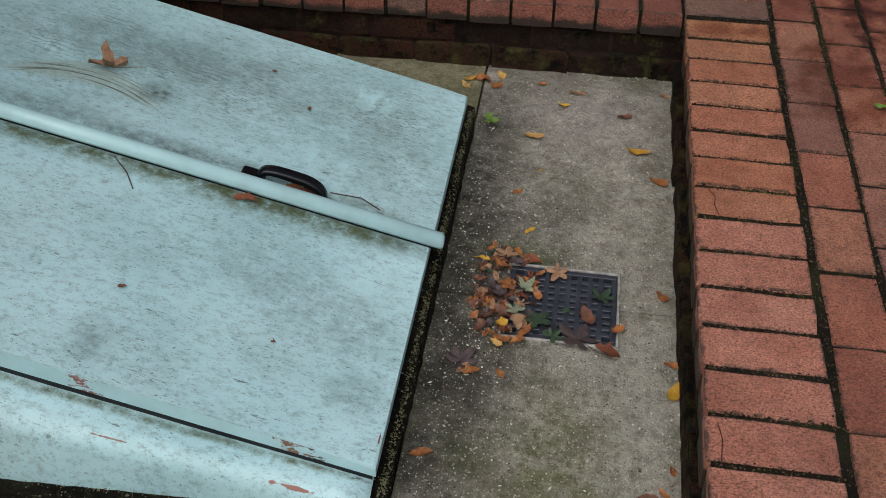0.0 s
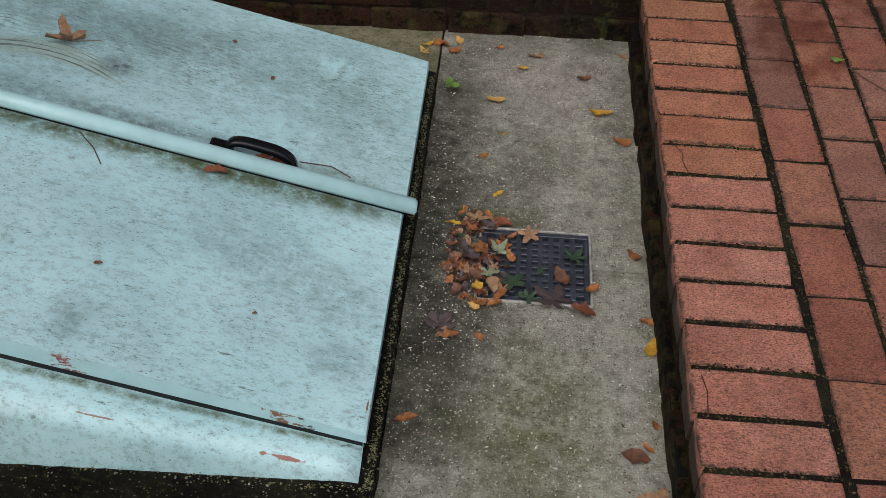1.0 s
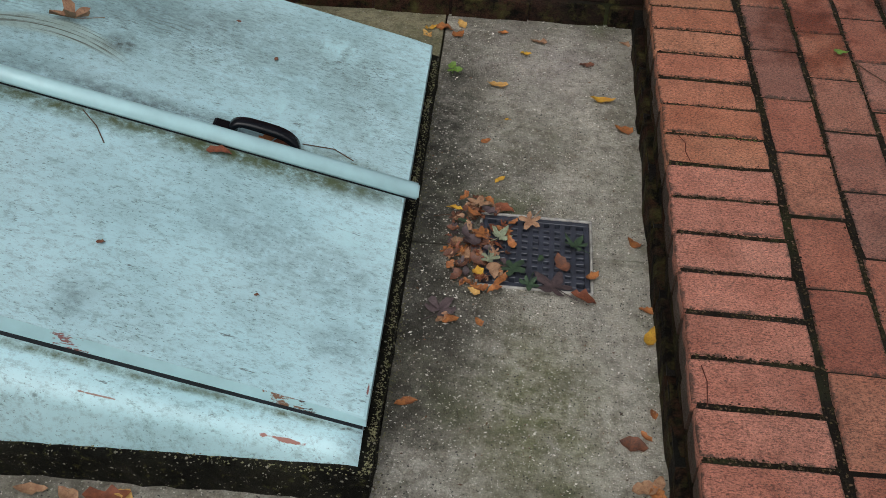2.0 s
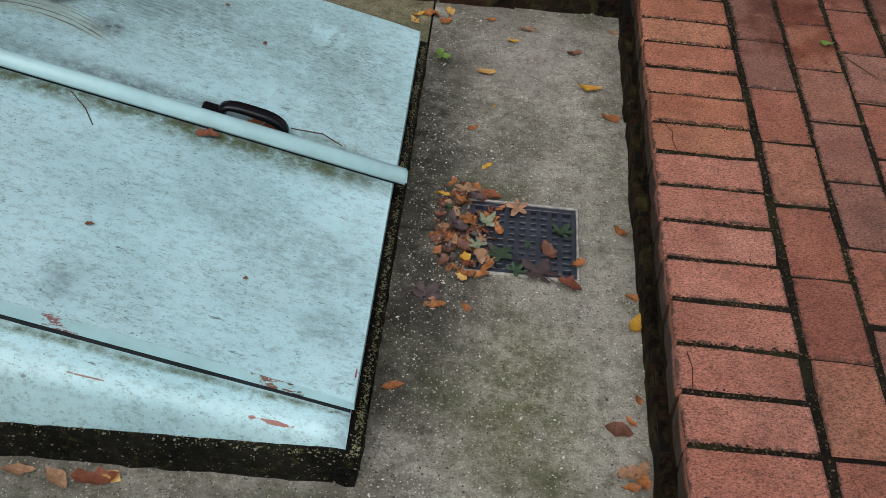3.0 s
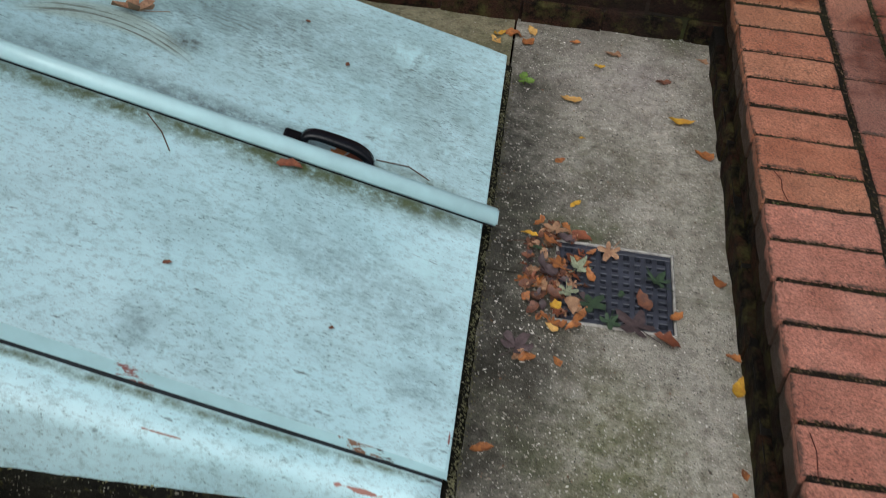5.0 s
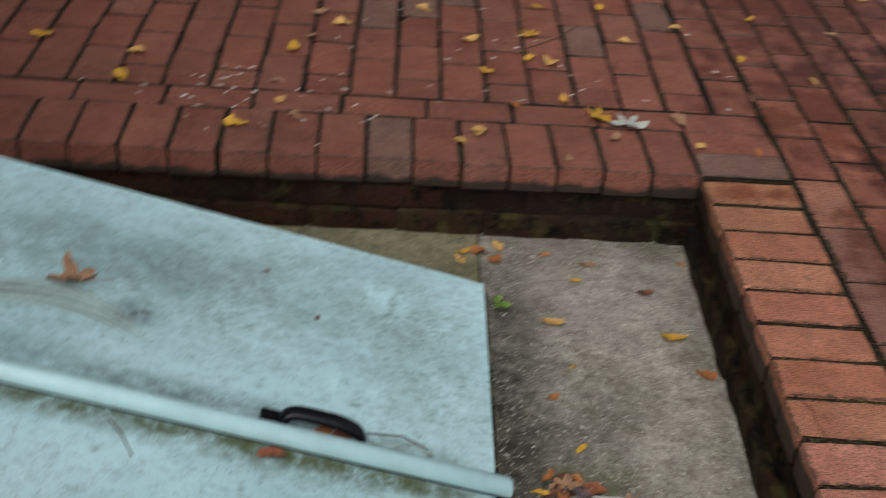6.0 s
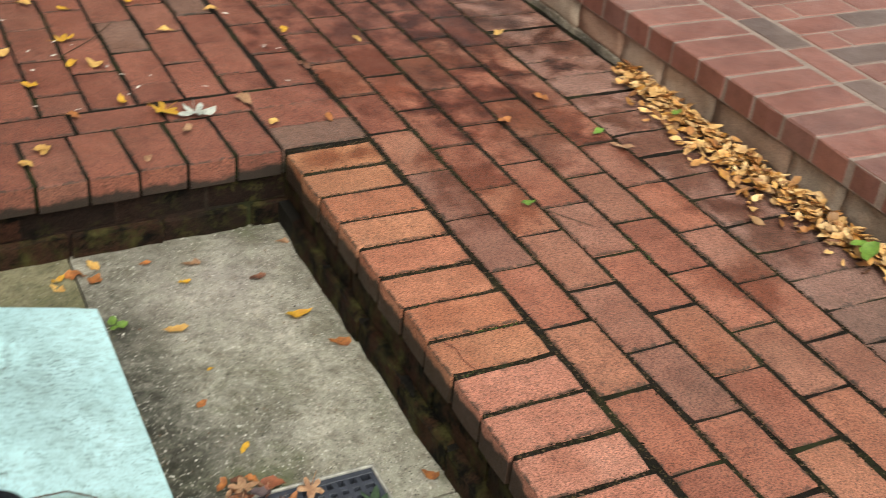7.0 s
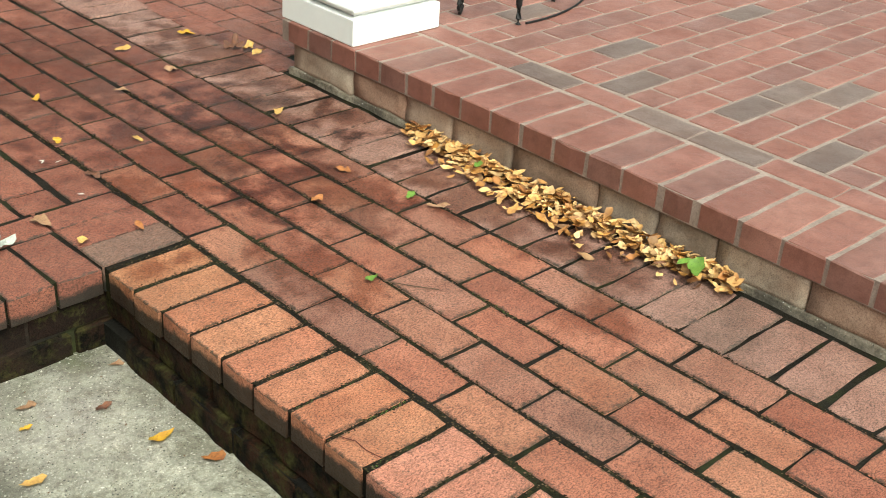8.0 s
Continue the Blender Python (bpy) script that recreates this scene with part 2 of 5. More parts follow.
def paint_material():
    """Weathered pale teal gloss paint on sheet steel: smudges, brushed patches, specks, algae, rust chips."""
    m, nt, b = start("teal_paint", 0.42)
    v = place(nt)
    col = mix(nt, step(nt, noisy(nt, v, 2.2, 5), 0.35, 0.65), (0.43, 0.655, 0.69), (0.55, 0.78, 0.815))
    smudge = step(nt, noisy(nt, v, 5.0, 9, 0.72, (0.8, 1.1, 0.8)), 0.44, 0.74)
    col = mix(nt, maths(nt, "MULTIPLY", smudge, 0.32), col, (0.12, 0.18, 0.175))
    film = step(nt, noisy(nt, v, 75.0, 8, 0.85, (0.6, 1.0, 0.6)), 0.49, 0.62)
    col = mix(nt, maths(nt, "MULTIPLY", film, 0.42), col, (0.09, 0.13, 0.125))
    speck = step(nt, noisy(nt, v, 260.0, 2, 0.6, (0.6, 1.0, 0.6)), 0.63, 0.69)
    col = mix(nt, maths(nt, "MULTIPLY", speck, step(nt, smudge, 0.0, 1.0, 0.40, 0.9)), col, (0.05, 0.06, 0.055))
    nick = step(nt, noisy(nt, v, 85.0, 5, 0.75, (0.45, 1.2, 0.45)), 0.60, 0.68)
    col = mix(nt, maths(nt, "MULTIPLY", nick, step(nt, smudge, 0.0, 1.0, 0.38, 0.9)), col, (0.06, 0.08, 0.075))
    flake = step(nt, noisy(nt, v, 34.0, 4, 0.8, (0.35, 1.5, 0.35)), 0.655, 0.69)
    col = mix(nt, maths(nt, "MULTIPLY", flake, 0.75), col, (0.06, 0.06, 0.055))
    # grime spread over the back leaf and the low edge
    for centre, size, k in (((-1.25, -0.62, 0), (0.45, 0.26, 9), 0.45), ((-0.85, -0.55, 0), (0.30, 0.22, 9), 0.40), ((-0.60, -0.62, 0), (0.16, 0.30, 9), 0.45)):
        col = mix(nt, maths(nt, "MULTIPLY", blur_spot(nt, centre, size, 16.0), k), col, (0.13, 0.175, 0.15))
        col = mix(nt, maths(nt, "MULTIPLY", maths(nt, "MULTIPLY", blur_spot(nt, centre, size, 9.0), step(nt, noisy(nt, v, 120.0, 6, 0.8, (0.5, 1.3, 0.5)), 0.52, 0.60)), 0.7), col, (0.06, 0.075, 0.065))
    # patches of fresher paint and combed brush marks
    for centre, size in (((-0.725, -0.760, 0), (0.09, 0.06, 9)), ((-0.685, -0.49, 0), (0.07, 0.06, 9)), ((-0.505, -0.54, 0), (0.018, 0.06, 9)), ((-0.601, -0.751, 0), (0.035, 0.045, 9)), ((-1.325, -0.657, 0), (0.09, 0.05, 9)), ((-0.56, -1.10, 0), (0.07, 0.06, 9))):
        wave = noisy(nt, v, 30.0, 4, 0.6, (1.0, 0.35, 1.0))
        s = maths(nt, "MULTIPLY", blur_spot(nt, centre, size, 18.0), step(nt, wave, 0.46, 0.54))
        col = mix(nt, maths(nt, "MULTIPLY", s, 0.95), col, (0.50, 0.75, 0.77))
    # a sweep of dirty combed strokes that bends down at its end
    axes = node(nt, "ShaderNodeSeparateXYZ", {0: v})
    past = node(nt, "ShaderNodeMath", {0: axes.outputs["X"], 1: 1.21}, operation="ADD").outputs[0]
    bend = node(nt, "ShaderNodeMath", {0: past, 1: past}, operation="MULTIPLY").outputs[0]
    level = node(nt, "ShaderNodeMath", {0: bend, 1: 2.4, 2: axes.outputs["Y"]}, operation="MULTIPLY_ADD").outputs[0]
    stroke = node(nt, "ShaderNodeCombineXYZ", {"X": axes.outputs["X"], "Y": level, "Z": 0.0}).outputs[0]
    d = node(nt, "ShaderNodeVectorMath", {0: node(nt, "ShaderNodeVectorMath", {0: stroke, 1: (-1.225, -0.705, 0)}, operation="SUBTRACT").outputs[0], 1: (0.155, 0.036, 1)}, operation="DIVIDE").outputs[0]
    smear = step(nt, node(nt, "ShaderNodeVectorMath", {0: d}, operation="LENGTH").outputs["Value"], 1.1, 0.75)
    col = mix(nt, maths(nt, "MULTIPLY", smear, 0.45), col, (0.36, 0.42, 0.34))
    lines = noisy(nt, stroke, 1.0, 3, 0.6, (5.0, 130.0, 1.0))
    col = mix(nt, maths(nt, "MULTIPLY", smear, step(nt, lines, 0.54, 0.62, 0.0, 0.9)), col, (0.075, 0.075, 0.05))
    for centre, size in (((-1.255, -0.494, 0), (0.07, 0.05, 9)), ((-1.32, -0.64, 0), (0.09, 0.05, 9)), ((-1.02, -0.59, 0), (0.06, 0.05, 9))):
        hatch = node(nt, "ShaderNodeTexWave", {"Vector": v, "Scale": 22.0, "Distortion": 6.0, "Detail": 2.0, "Detail Scale": 1.5}, bands_direction="Y").outputs["Fac"]
        col = mix(nt, maths(nt, "MULTIPLY", blur_spot(nt, centre, size, 14.0), step(nt, hatch, 0.70, 0.85, 0.0, 0.75)), col, (0.10, 0.12, 0.10))
    col = mix(nt, maths(nt, "MULTIPLY", blur_spot(nt, (-1.09, -0.70, 0), (0.045, 0.04, 9), 45.0), 1.0), col, (0.04, 0.042, 0.03))
    # dark smudges
    for centre, size, k in (((-0.93, -0.882, 0), (0.18, 0.040, 9), 0.85), ((-1.2, -0.865, 0), (0.26, 0.04, 9), 0.55), ((-0.967, -1.40, 0), (0.03, 0.05, 9), 0.5), ((-0.62, -1.20, 0), (0.12, 0.08, 9), 0.40),
                            ((-0.55, -1.36, 0), (0.05, 0.05, 9), 0.45), ((-0.75, -1.13, 0), (0.10, 0.07, 9), 0.38), ((-1.05, -0.55, 0), (0.25, 0.08, 9), 0.45), ((-0.57, -0.955, 0), (0.06, 0.025, 9), 0.7)):
        col = mix(nt, maths(nt, "MULTIPLY", blur_spot(nt, centre, tuple(q * 1.3 for q in size), 30.0), k), col, (0.035, 0.045, 0.042))
    # algae beside the rail and along the flange
    for x, y, length, w in ((-0.95, -0.945, 0.60, 0.011), (-0.72, -0.950, 0.30, 0.014), (-1.20, -0.892, 0.40, 0.010), (-0.80, -0.955, 0.34, 0.032), (-1.2, -0.952, 0.3, 0.022), (-0.65, -0.882, 0.16, 0.022), (-0.62, -1.502, 0.14, 0.006), (-0.80, -1.497, 0.16, 0.007), (-0.98, -1.492, 0.16, 0.008), (-1.16, -1.487, 0.16, 0.008)):
        col = mix(nt, maths(nt, "MULTIPLY", blur_spot(nt, (x, y, 0), (length, w * 1.5, 9), 34.0), 1.0), col, (0.07, 0.082, 0.026))
    # rust and chips
    for centre, size, tone in (                               ((-0.615, -1.541, 0), (0.05, 0.004, 9), (0.30, 0.13, 0.10)),
                               ((-0.89, -1.541, 0), (0.05, 0.0025, 9), (0.25, 0.15, 0.12)), ((-0.497, -1.44, 0), (0.003, 0.022, 9), (0.22, 0.09, 0.08))):
        col = mix(nt, spot(nt, centre, tuple(q * 0.62 for q in size), 0.45, 60.0), col, tone)
    nt.links.new(col, b.inputs["Base Color"])
    nt.links.new(step(nt, noisy(nt, v, 8.0, 5), 0.3, 0.7, 0.30, 0.58), b.inputs["Roughness"])
    n1 = relief(nt, b, noisy(nt, v, 6.0, 3), 0.006, 0.4)
    relief(nt, b, noisy(nt, v, 90.0, 4, 0.7, (0.4, 1, 0.4)), 0.0012, 0.6, n1)
    return m


def plain_material(name, tone, rough=0.6, metal=0.0, vary=0.25, scale=30.0, bump=0.001):
    m, nt, b = start(name, rough, metal)
    v = place(nt)
    dim = tuple(c * (1 - vary * 1.6) for c in tone)
    nt.links.new(mix(nt, step(nt, noisy(nt, v, scale, 5), 0.35, 0.7), tone, dim), b.inputs["Base Color"])
    if max(tone) < 0.05:
        b.inputs["Specular IOR Level"].default_value = 0.25
    relief(nt, b, noisy(nt, v, scale * 5, 3), bump, 0.6)
    return m


def leaf_material(name, tone, blotch, rough=0.62):
    m, nt, b = start(name, rough)
    v, r = scattered(nt)
    col = mix(nt, step(nt, noisy(nt, v, 75.0, 5, 0.7), 0.38, 0.62), tone, blotch)
    col = mix(nt, step(nt, noisy(nt, v, 210.0, 3, 0.7), 0.56, 0.66, 0.0, 0.55), col, mix(nt, 1.0, blotch, (0.35, 0.3, 0.28), "MULTIPLY"))
    col = mix(nt, step(nt, r, 0, 1, 0.0, 0.45), col, mix(nt, 1.0, col, (0.5, 0.45, 0.4), "MULTIPLY"))
    nt.links.new(col, b.inputs["Base Color"])
    relief(nt, b, noisy(nt, v, 140.0, 3), 0.001, 0.7)
    return m


ORANGE = brick_material("orange_paver", [(0.49, 0.20, 0.115), (0.53, 0.245, 0.145), (0.46, 0.175, 0.108), (0.52, 0.245, 0.165), (0.50, 0.23, 0.122)], dirt=0.25, rough=0.52, dark_low=0.056, shine=0.35, wet_shade=True)
# paler pink copy of the edge bricks, with sky sheen in its colour
PINK = brick_material("rosy_paver", [(0.54, 0.235, 0.168), (0.57, 0.258, 0.186), (0.51, 0.215, 0.150), (0.55, 0.255, 0.186)], dirt=0.25, rough=0.52, dark_low=0.050, shine=0.35)
ROSE = brick_material("rose_paver", [(0.41, 0.162, 0.106), (0.31, 0.115, 0.077), (0.46, 0.205, 0.130), (0.30, 0.145, 0.109), (0.43, 0.170, 0.110), (0.37, 0.175, 0.127)], dirt=0.35, wet_shade=True, rough=0.54, shine=0.35)
RED = brick_material("red_paver", [(0.30, 0.106, 0.070), (0.25, 0.090, 0.061), (0.33, 0.120, 0.080), (0.28, 0.112, 0.077)], dirt=0.3, rough=0.52, dark_low=0.076, wet_shade=True)
WORN = brick_material("worn_paver", [(0.37, 0.205, 0.165), (0.29, 0.155, 0.125), (0.40, 0.235, 0.195), (0.33, 0.19, 0.155)], dirt=0.6, wet_shade=True, pits=0.7, rough=0.52)
GREYB = brick_material("grey_paver", [(0.25, 0.145, 0.11), (0.22, 0.125, 0.095)], dirt=0.3, rough=0.52, dark_low=0.076)
# recess walls: real algae, and tones lowered to hold the recess's shade
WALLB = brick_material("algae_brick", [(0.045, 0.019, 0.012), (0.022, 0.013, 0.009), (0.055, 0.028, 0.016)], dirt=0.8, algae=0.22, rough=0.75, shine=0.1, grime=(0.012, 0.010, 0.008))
WALLN = brick_material("near_black_brick", [(0.028, 0.016, 0.012), (0.018, 0.012, 0.010), (0.05, 0.022, 0.014)], dirt=0.8, algae=0.10, rough=0.75, shine=0.12, grime=(0.008, 0.007, 0.006))
WALLR = brick_material("dark_red_brick", [(0.065, 0.026, 0.016), (0.030, 0.016, 0.012), (0.055, 0.028, 0.018)], dirt=0.8, algae=0.18, rough=0.7, shine=0.1, grime=(0.012, 0.010, 0.008))
PORCHB = brick_material("porch_brick", [(0.262, 0.112, 0.088), (0.225, 0.092, 0.071), (0.285, 0.130, 0.103), (0.205, 0.097, 0.080)], dirt=0.12, pits=0.10, rough=0.52, worn=0.05, grain=0.2)
PORCHG = brick_material("porch_grey_brick", [(0.15, 0.105, 0.092), (0.18, 0.125, 0.108)], dirt=0.12, pits=0.10, rough=0.52, worn=0.05, grain=0.2)
PLINTHB = brick_material("base_stone", [(0.42, 0.33, 0.26), (0.47, 0.38, 0.30), (0.36, 0.21, 0.15), (0.44, 0.38, 0.31)], dirt=0.75, rough=0.8, worn=0.0, grain=0.35, pits=0.35)
LEDGE = rough_material("crumbling_mortar", (0.34, 0.28, 0.22), (0.14, 0.11, 0.085), flecks=0.2, blots=0.7, bump=0.006)
SAND = rough_material("joint_sand", (0.015, 0.011, 0.008), (0.006, 0.005, 0.0035), moss=0.17, moss_tone=(0.038, 0.040, 0.015), bump=0.004, blots=0.4)
MORTAR = rough_material("pale_mortar", (0.33, 0.25, 0.215), (0.25, 0.185, 0.155), bump=0.002, blots=0.12, scale=12)
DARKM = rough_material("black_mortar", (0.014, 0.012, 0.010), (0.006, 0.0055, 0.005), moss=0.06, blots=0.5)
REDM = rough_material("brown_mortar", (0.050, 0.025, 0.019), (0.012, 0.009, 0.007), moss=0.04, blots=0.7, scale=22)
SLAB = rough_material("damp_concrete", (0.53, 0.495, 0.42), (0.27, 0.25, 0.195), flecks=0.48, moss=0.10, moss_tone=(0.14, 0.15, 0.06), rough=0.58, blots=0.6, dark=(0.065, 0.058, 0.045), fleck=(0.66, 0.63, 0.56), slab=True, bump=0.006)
SLAB_OLIVE = rough_material("olive_concrete", (0.30, 0.27, 0.17), (0.20, 0.185, 0.11), flecks=0.15, moss=0.15, moss_tone=(0.17, 0.16, 0.06), blots=0.3)
# curb tones lowered to near black, with paler flecks and moss
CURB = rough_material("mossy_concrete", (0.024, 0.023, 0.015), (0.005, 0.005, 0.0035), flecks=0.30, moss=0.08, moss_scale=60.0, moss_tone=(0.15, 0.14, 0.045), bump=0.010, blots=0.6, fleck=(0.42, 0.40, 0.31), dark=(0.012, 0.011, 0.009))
EARTH = rough_material("outer_ground", (0.20, 0.085, 0.06), (0.13, 0.065, 0.05), blots=0.3)
# dark tone for the unseen wall added to the north
BLOCKER = brick_material("north_blocker_brick", [(0.10, 0.045, 0.035), (0.08, 0.04, 0.03)], dirt=0.5, worn=0.0)
PAINT = paint_material()
RAILP = plain_material("rail_paint", (0.47, 0.70, 0.72), 0.30, 0.0, 0.10, 14, 0.0008)
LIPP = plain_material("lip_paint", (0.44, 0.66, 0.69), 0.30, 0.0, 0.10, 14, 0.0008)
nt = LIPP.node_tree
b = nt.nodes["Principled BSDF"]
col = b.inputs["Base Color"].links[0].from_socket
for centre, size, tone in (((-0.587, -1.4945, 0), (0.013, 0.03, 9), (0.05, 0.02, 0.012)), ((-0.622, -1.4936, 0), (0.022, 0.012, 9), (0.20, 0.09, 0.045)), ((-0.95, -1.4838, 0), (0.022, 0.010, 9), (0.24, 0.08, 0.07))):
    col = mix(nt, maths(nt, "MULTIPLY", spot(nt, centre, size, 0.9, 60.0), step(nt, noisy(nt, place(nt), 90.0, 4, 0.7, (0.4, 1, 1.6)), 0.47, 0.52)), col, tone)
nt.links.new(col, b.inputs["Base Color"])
BLACK = plain_material("black_plastic_and_gap_shade", (0.012, 0.013, 0.018), 0.35, 0.0, 0.3)
STRAP = plain_material("black_rubber", (0.005, 0.0055, 0.008), 0.25, 0.0, 0.3)
GRATE = plain_material("grate_plastic", (0.045, 0.050, 0.068), 0.42, 0.0, 0.3)
RIM = plain_material("grate_rim", (0.42, 0.40, 0.36), 0.55, 0.0, 0.35, 60)
WHITE = plain_material("white_paint", (0.80, 0.80, 0.79), 0.45, 0.0, 0.03, 12)
IRON = plain_material("wrought_iron", (0.028, 0.026, 0.026), 0.5, 0.6, 0.3)
BEIGE = plain_material("beige_plastic", (0.62, 0.54, 0.44), 0.5, 0.0, 0.08, 6)
STUCCO = rough_material("house_wall", (0.55, 0.50, 0.44), (0.47, 0.43, 0.38), blots=0.1, scale=4)
MOSS = plain_material("moss", (0.085, 0.15, 0.02), 0.9, 0.0, 0.4, 80, 0.003)
TWIG = plain_material("twig", (0.10, 0.06, 0.035), 0.8)
CRACK = plain_material("brick_crack", (0.10, 0.02, 0.012), 0.9)
PETAL = plain_material("white_petal", (0.72, 0.68, 0.62), 0.6)
LEAF = {
    "yellow": leaf_material("yellow_leaf", (0.66, 0.40, 0.035), (0.52, 0.26, 0.03)),
    "gold": leaf_material("gold_leaf", (0.68, 0.43, 0.13), (0.50, 0.27, 0.08)),
    "orange": leaf_material("orange_leaf", (0.46, 0.175, 0.045), (0.24, 0.085, 0.03)),
    "tan": leaf_material("tan_leaf", (0.42, 0.25, 0.14), (0.26, 0.13, 0.07)),
    "brown": leaf_material("brown_leaf", (0.20, 0.075, 0.035), (0.10, 0.045, 0.03)),
    "purple": leaf_material("purple_leaf", (0.11, 0.075, 0.075), (0.06, 0.04, 0.042)),
    "pale": leaf_material("pale_leaf", (0.34, 0.38, 0.25), (0.24, 0.27, 0.17)),
    "green": leaf_material("green_leaf", (0.05, 0.09, 0.04), (0.03, 0.055, 0.03)),
    "fresh": leaf_material("fresh_leaf", (0.17, 0.29, 0.04), (0.11, 0.20, 0.03)),
    "white": leaf_material("white_leaf", (0.58, 0.60, 0.56), (0.45, 0.48, 0.44)),
    "rust": leaf_material("rust_leaf", (0.27, 0.085, 0.036), (0.15, 0.045, 0.022)),
}

# ---- building blocks ----


def part(name, bm, material, parent=None, label="", smooth=False):
    me = bpy.data.meshes.new(name)
    bm.to_mesh(me)
    bm.free()
    me.materials.append(material)
    if smooth:
        me.shade_smooth()
    ob = new(name, me)
    ob.parent = parent
    if label:
        tagged(ob, label)
    return ob


def root(name, x=0, y=0, z=0):
    ob = new(name)
    ob.empty_display_size = 0.05
    ob.matrix_world = pose(x, y, z)
    return ob


def block(bm, x0, x1, y0, y1, z0, z1, bevel=0.0, segments=2):
    r = bmesh.ops.create_cube(bm, size=1.0, matrix=Matrix.LocRotScale(
        ((x0 + x1) / 2, (y0 + y1) / 2, (z0 + z1) / 2), None, (x1 - x0, y1 - y0, z1 - z0)))
    if bevel:
        edges = list({e for v in r["verts"] for e in v.link_edges})
        bmesh.ops.bevel(bm, geom=edges, offset=bevel, segments=segments, profile=0.5, affect="EDGES")
    return bm


def sweep(bm, pts, radius, sides=8, flat=1.0, taper=1.0):
    """A round or flattened bar along points."""
    rings = []
    for i, p in enumerate(pts):
        p = Vector(p)
        d = (Vector(pts[min(i + 1, len(pts) - 1)]) - Vector(pts[max(i - 1, 0)])).normalized()
        side = d.cross(Vector((0, 0, 1)))
        if side.length < 0.05:
            side = d.cross(Vector((0, 1, 0)))
        side.normalize()
        up = side.cross(d)
        r = radius * (1 + (taper - 1) * i / max(1, len(pts) - 1))
        rings.append([bm.verts.new(p + side * math.cos(a) * r + up * math.sin(a) * r * flat)
                      for a in (2 * math.pi * k / sides for k in range(sides))])
    for a, b in zip(rings, rings[1:]):
        for k in range(sides):
            bm.faces.new((a[k], a[(k + 1) % sides], b[(k + 1) % sides], b[k]))
    bm.faces.new(rings[0][::-1])
    bm.faces.new(rings[-1])
    bmesh.ops.recalc_face_normals(bm, faces=bm.faces)
    return bm


def brick_meshes(name, length, width, height, material, count=8, bevel=0.0024, wobble=0.0013):
    """Some bricks with worn arrises, lying along x, their top at z = 0."""
    rnd = random.Random(name)
    made = []
    lx, ly = length / 2, width / 2
    round_trip = [(-1, -1), (-0.5, -1), (0, -1), (0.5, -1), (1, -1), (1, 0), (1, 1), (0.5, 1), (0, 1), (-0.5, 1), (-1, 1), (-1, 0)]
    for i in range(count):
        bm = bmesh.new()
        inner, outer, foot = [], [], []
        for u, v in round_trip:
            corner = abs(u) == 1 and abs(v) == 1
            x = u * lx + rnd.uniform(-1, 1) * wobble * (1.0 if abs(u) == 1 else 6)
            y = v * ly + rnd.uniform(-1, 1) * wobble
            if corner:
                pull = bevel * rnd.uniform(0.1, 0.8)
                x, y = x - u * pull, y - v * pull
            chip = bevel * rnd.uniform(0.7, 1.7)
            inner.append(bm.verts.new((x - (u if abs(u) == 1 else 0) * chip, y - (v if abs(v) == 1 else 0) * chip, rnd.uniform(-0.3, 0.3) * wobble)))
            outer.append(bm.verts.new((x, y, -chip * rnd.uniform(0.8, 1.4))))
            foot.append(bm.verts.new((x, y, -height)))
        bm.faces.new(inner)
        for a, c in ((inner, outer), (outer, foot)):
            for k in range(12):
                bm.faces.new((a[k], c[k], c[(k + 1) % 12], a[(k + 1) % 12]))
        bmesh.ops.recalc_face_normals(bm, faces=bm.faces)
        if bm.faces[0].normal.z < 0:
            bmesh.ops.reverse_faces(bm, faces=bm.faces)
        me = bpy.data.meshes.new(name)
        bm.to_mesh(me)
        bm.free()
        me.materials.append(material)
        made.append(me)
    return made


LAY = random.Random(7)


def lay(parent, meshes, x, y, z, turn=0.0, tilt=0.5, sink=0.002, shift=0.002):
    ob = new("brick", LAY.choice(meshes))
    ob.parent = parent
    ob.matrix_basis = pose(x + LAY.uniform(-shift, shift), y + LAY.uniform(-shift, shift), z + LAY.uniform(-sink, sink),
                           LAY.uniform(-tilt, tilt), LAY.uniform(-tilt, tilt), turn + LAY.choice((0, 180)) + LAY.uniform(-0.7, 0.7))
    return ob


# ---- the large structure ----
P = 0.105      # pitch of the header bricks
S = 0.2005     # pitch of the stretchers
FLOOR = -0.197

# paving beds round the sunken area, and the ground out to the horizon
bm = bmesh.new()
block(bm, 0.0075, 1.06, -4.2, 2.6, -0.058, -0.0032)
bed_east = tagged(part("pavement_east", bm, SAND), "dark sandy mossy joints of a red brick path", "pavement", kind="structure")
bm = bmesh.new()
block(bm, -2.1, 0.0055, 0.008, 2.6, -0.058, -0.0028)
bed_north = tagged(part("pavement_north", bm, SAND), "mossy joints of a red brick terrace with fallen leaves", "pavement", kind="structure")
bm = bmesh.new()
block(bm, 1.0605, 3.2, 0.785, 2.6, -0.058, -0.0045)
bed_corner = tagged(part("pavement_corner", bm, SAND), "damp red brick paving beyond the porch column", "pavement", kind="structure")
bm = bmesh.new()
xs, ys = (-600, -2.2, 0.5, 600), (-600, -4.3, 0.3, 600)
for i in range(3):
    for j in range(3):
        if not (i == 1 and j == 1):
            bm.faces.new([bm.verts.new((xs[a], ys[c], -0.03)) for a, c in ((i, j), (i + 1, j), (i + 1, j + 1), (i, j + 1))])
bmesh.ops.remove_doubles(bm, verts=bm.verts, dist=0.001)
tagged(part("ground", bm, EARTH), "reddish brown ground round the terrace", "ground", kind="structure")

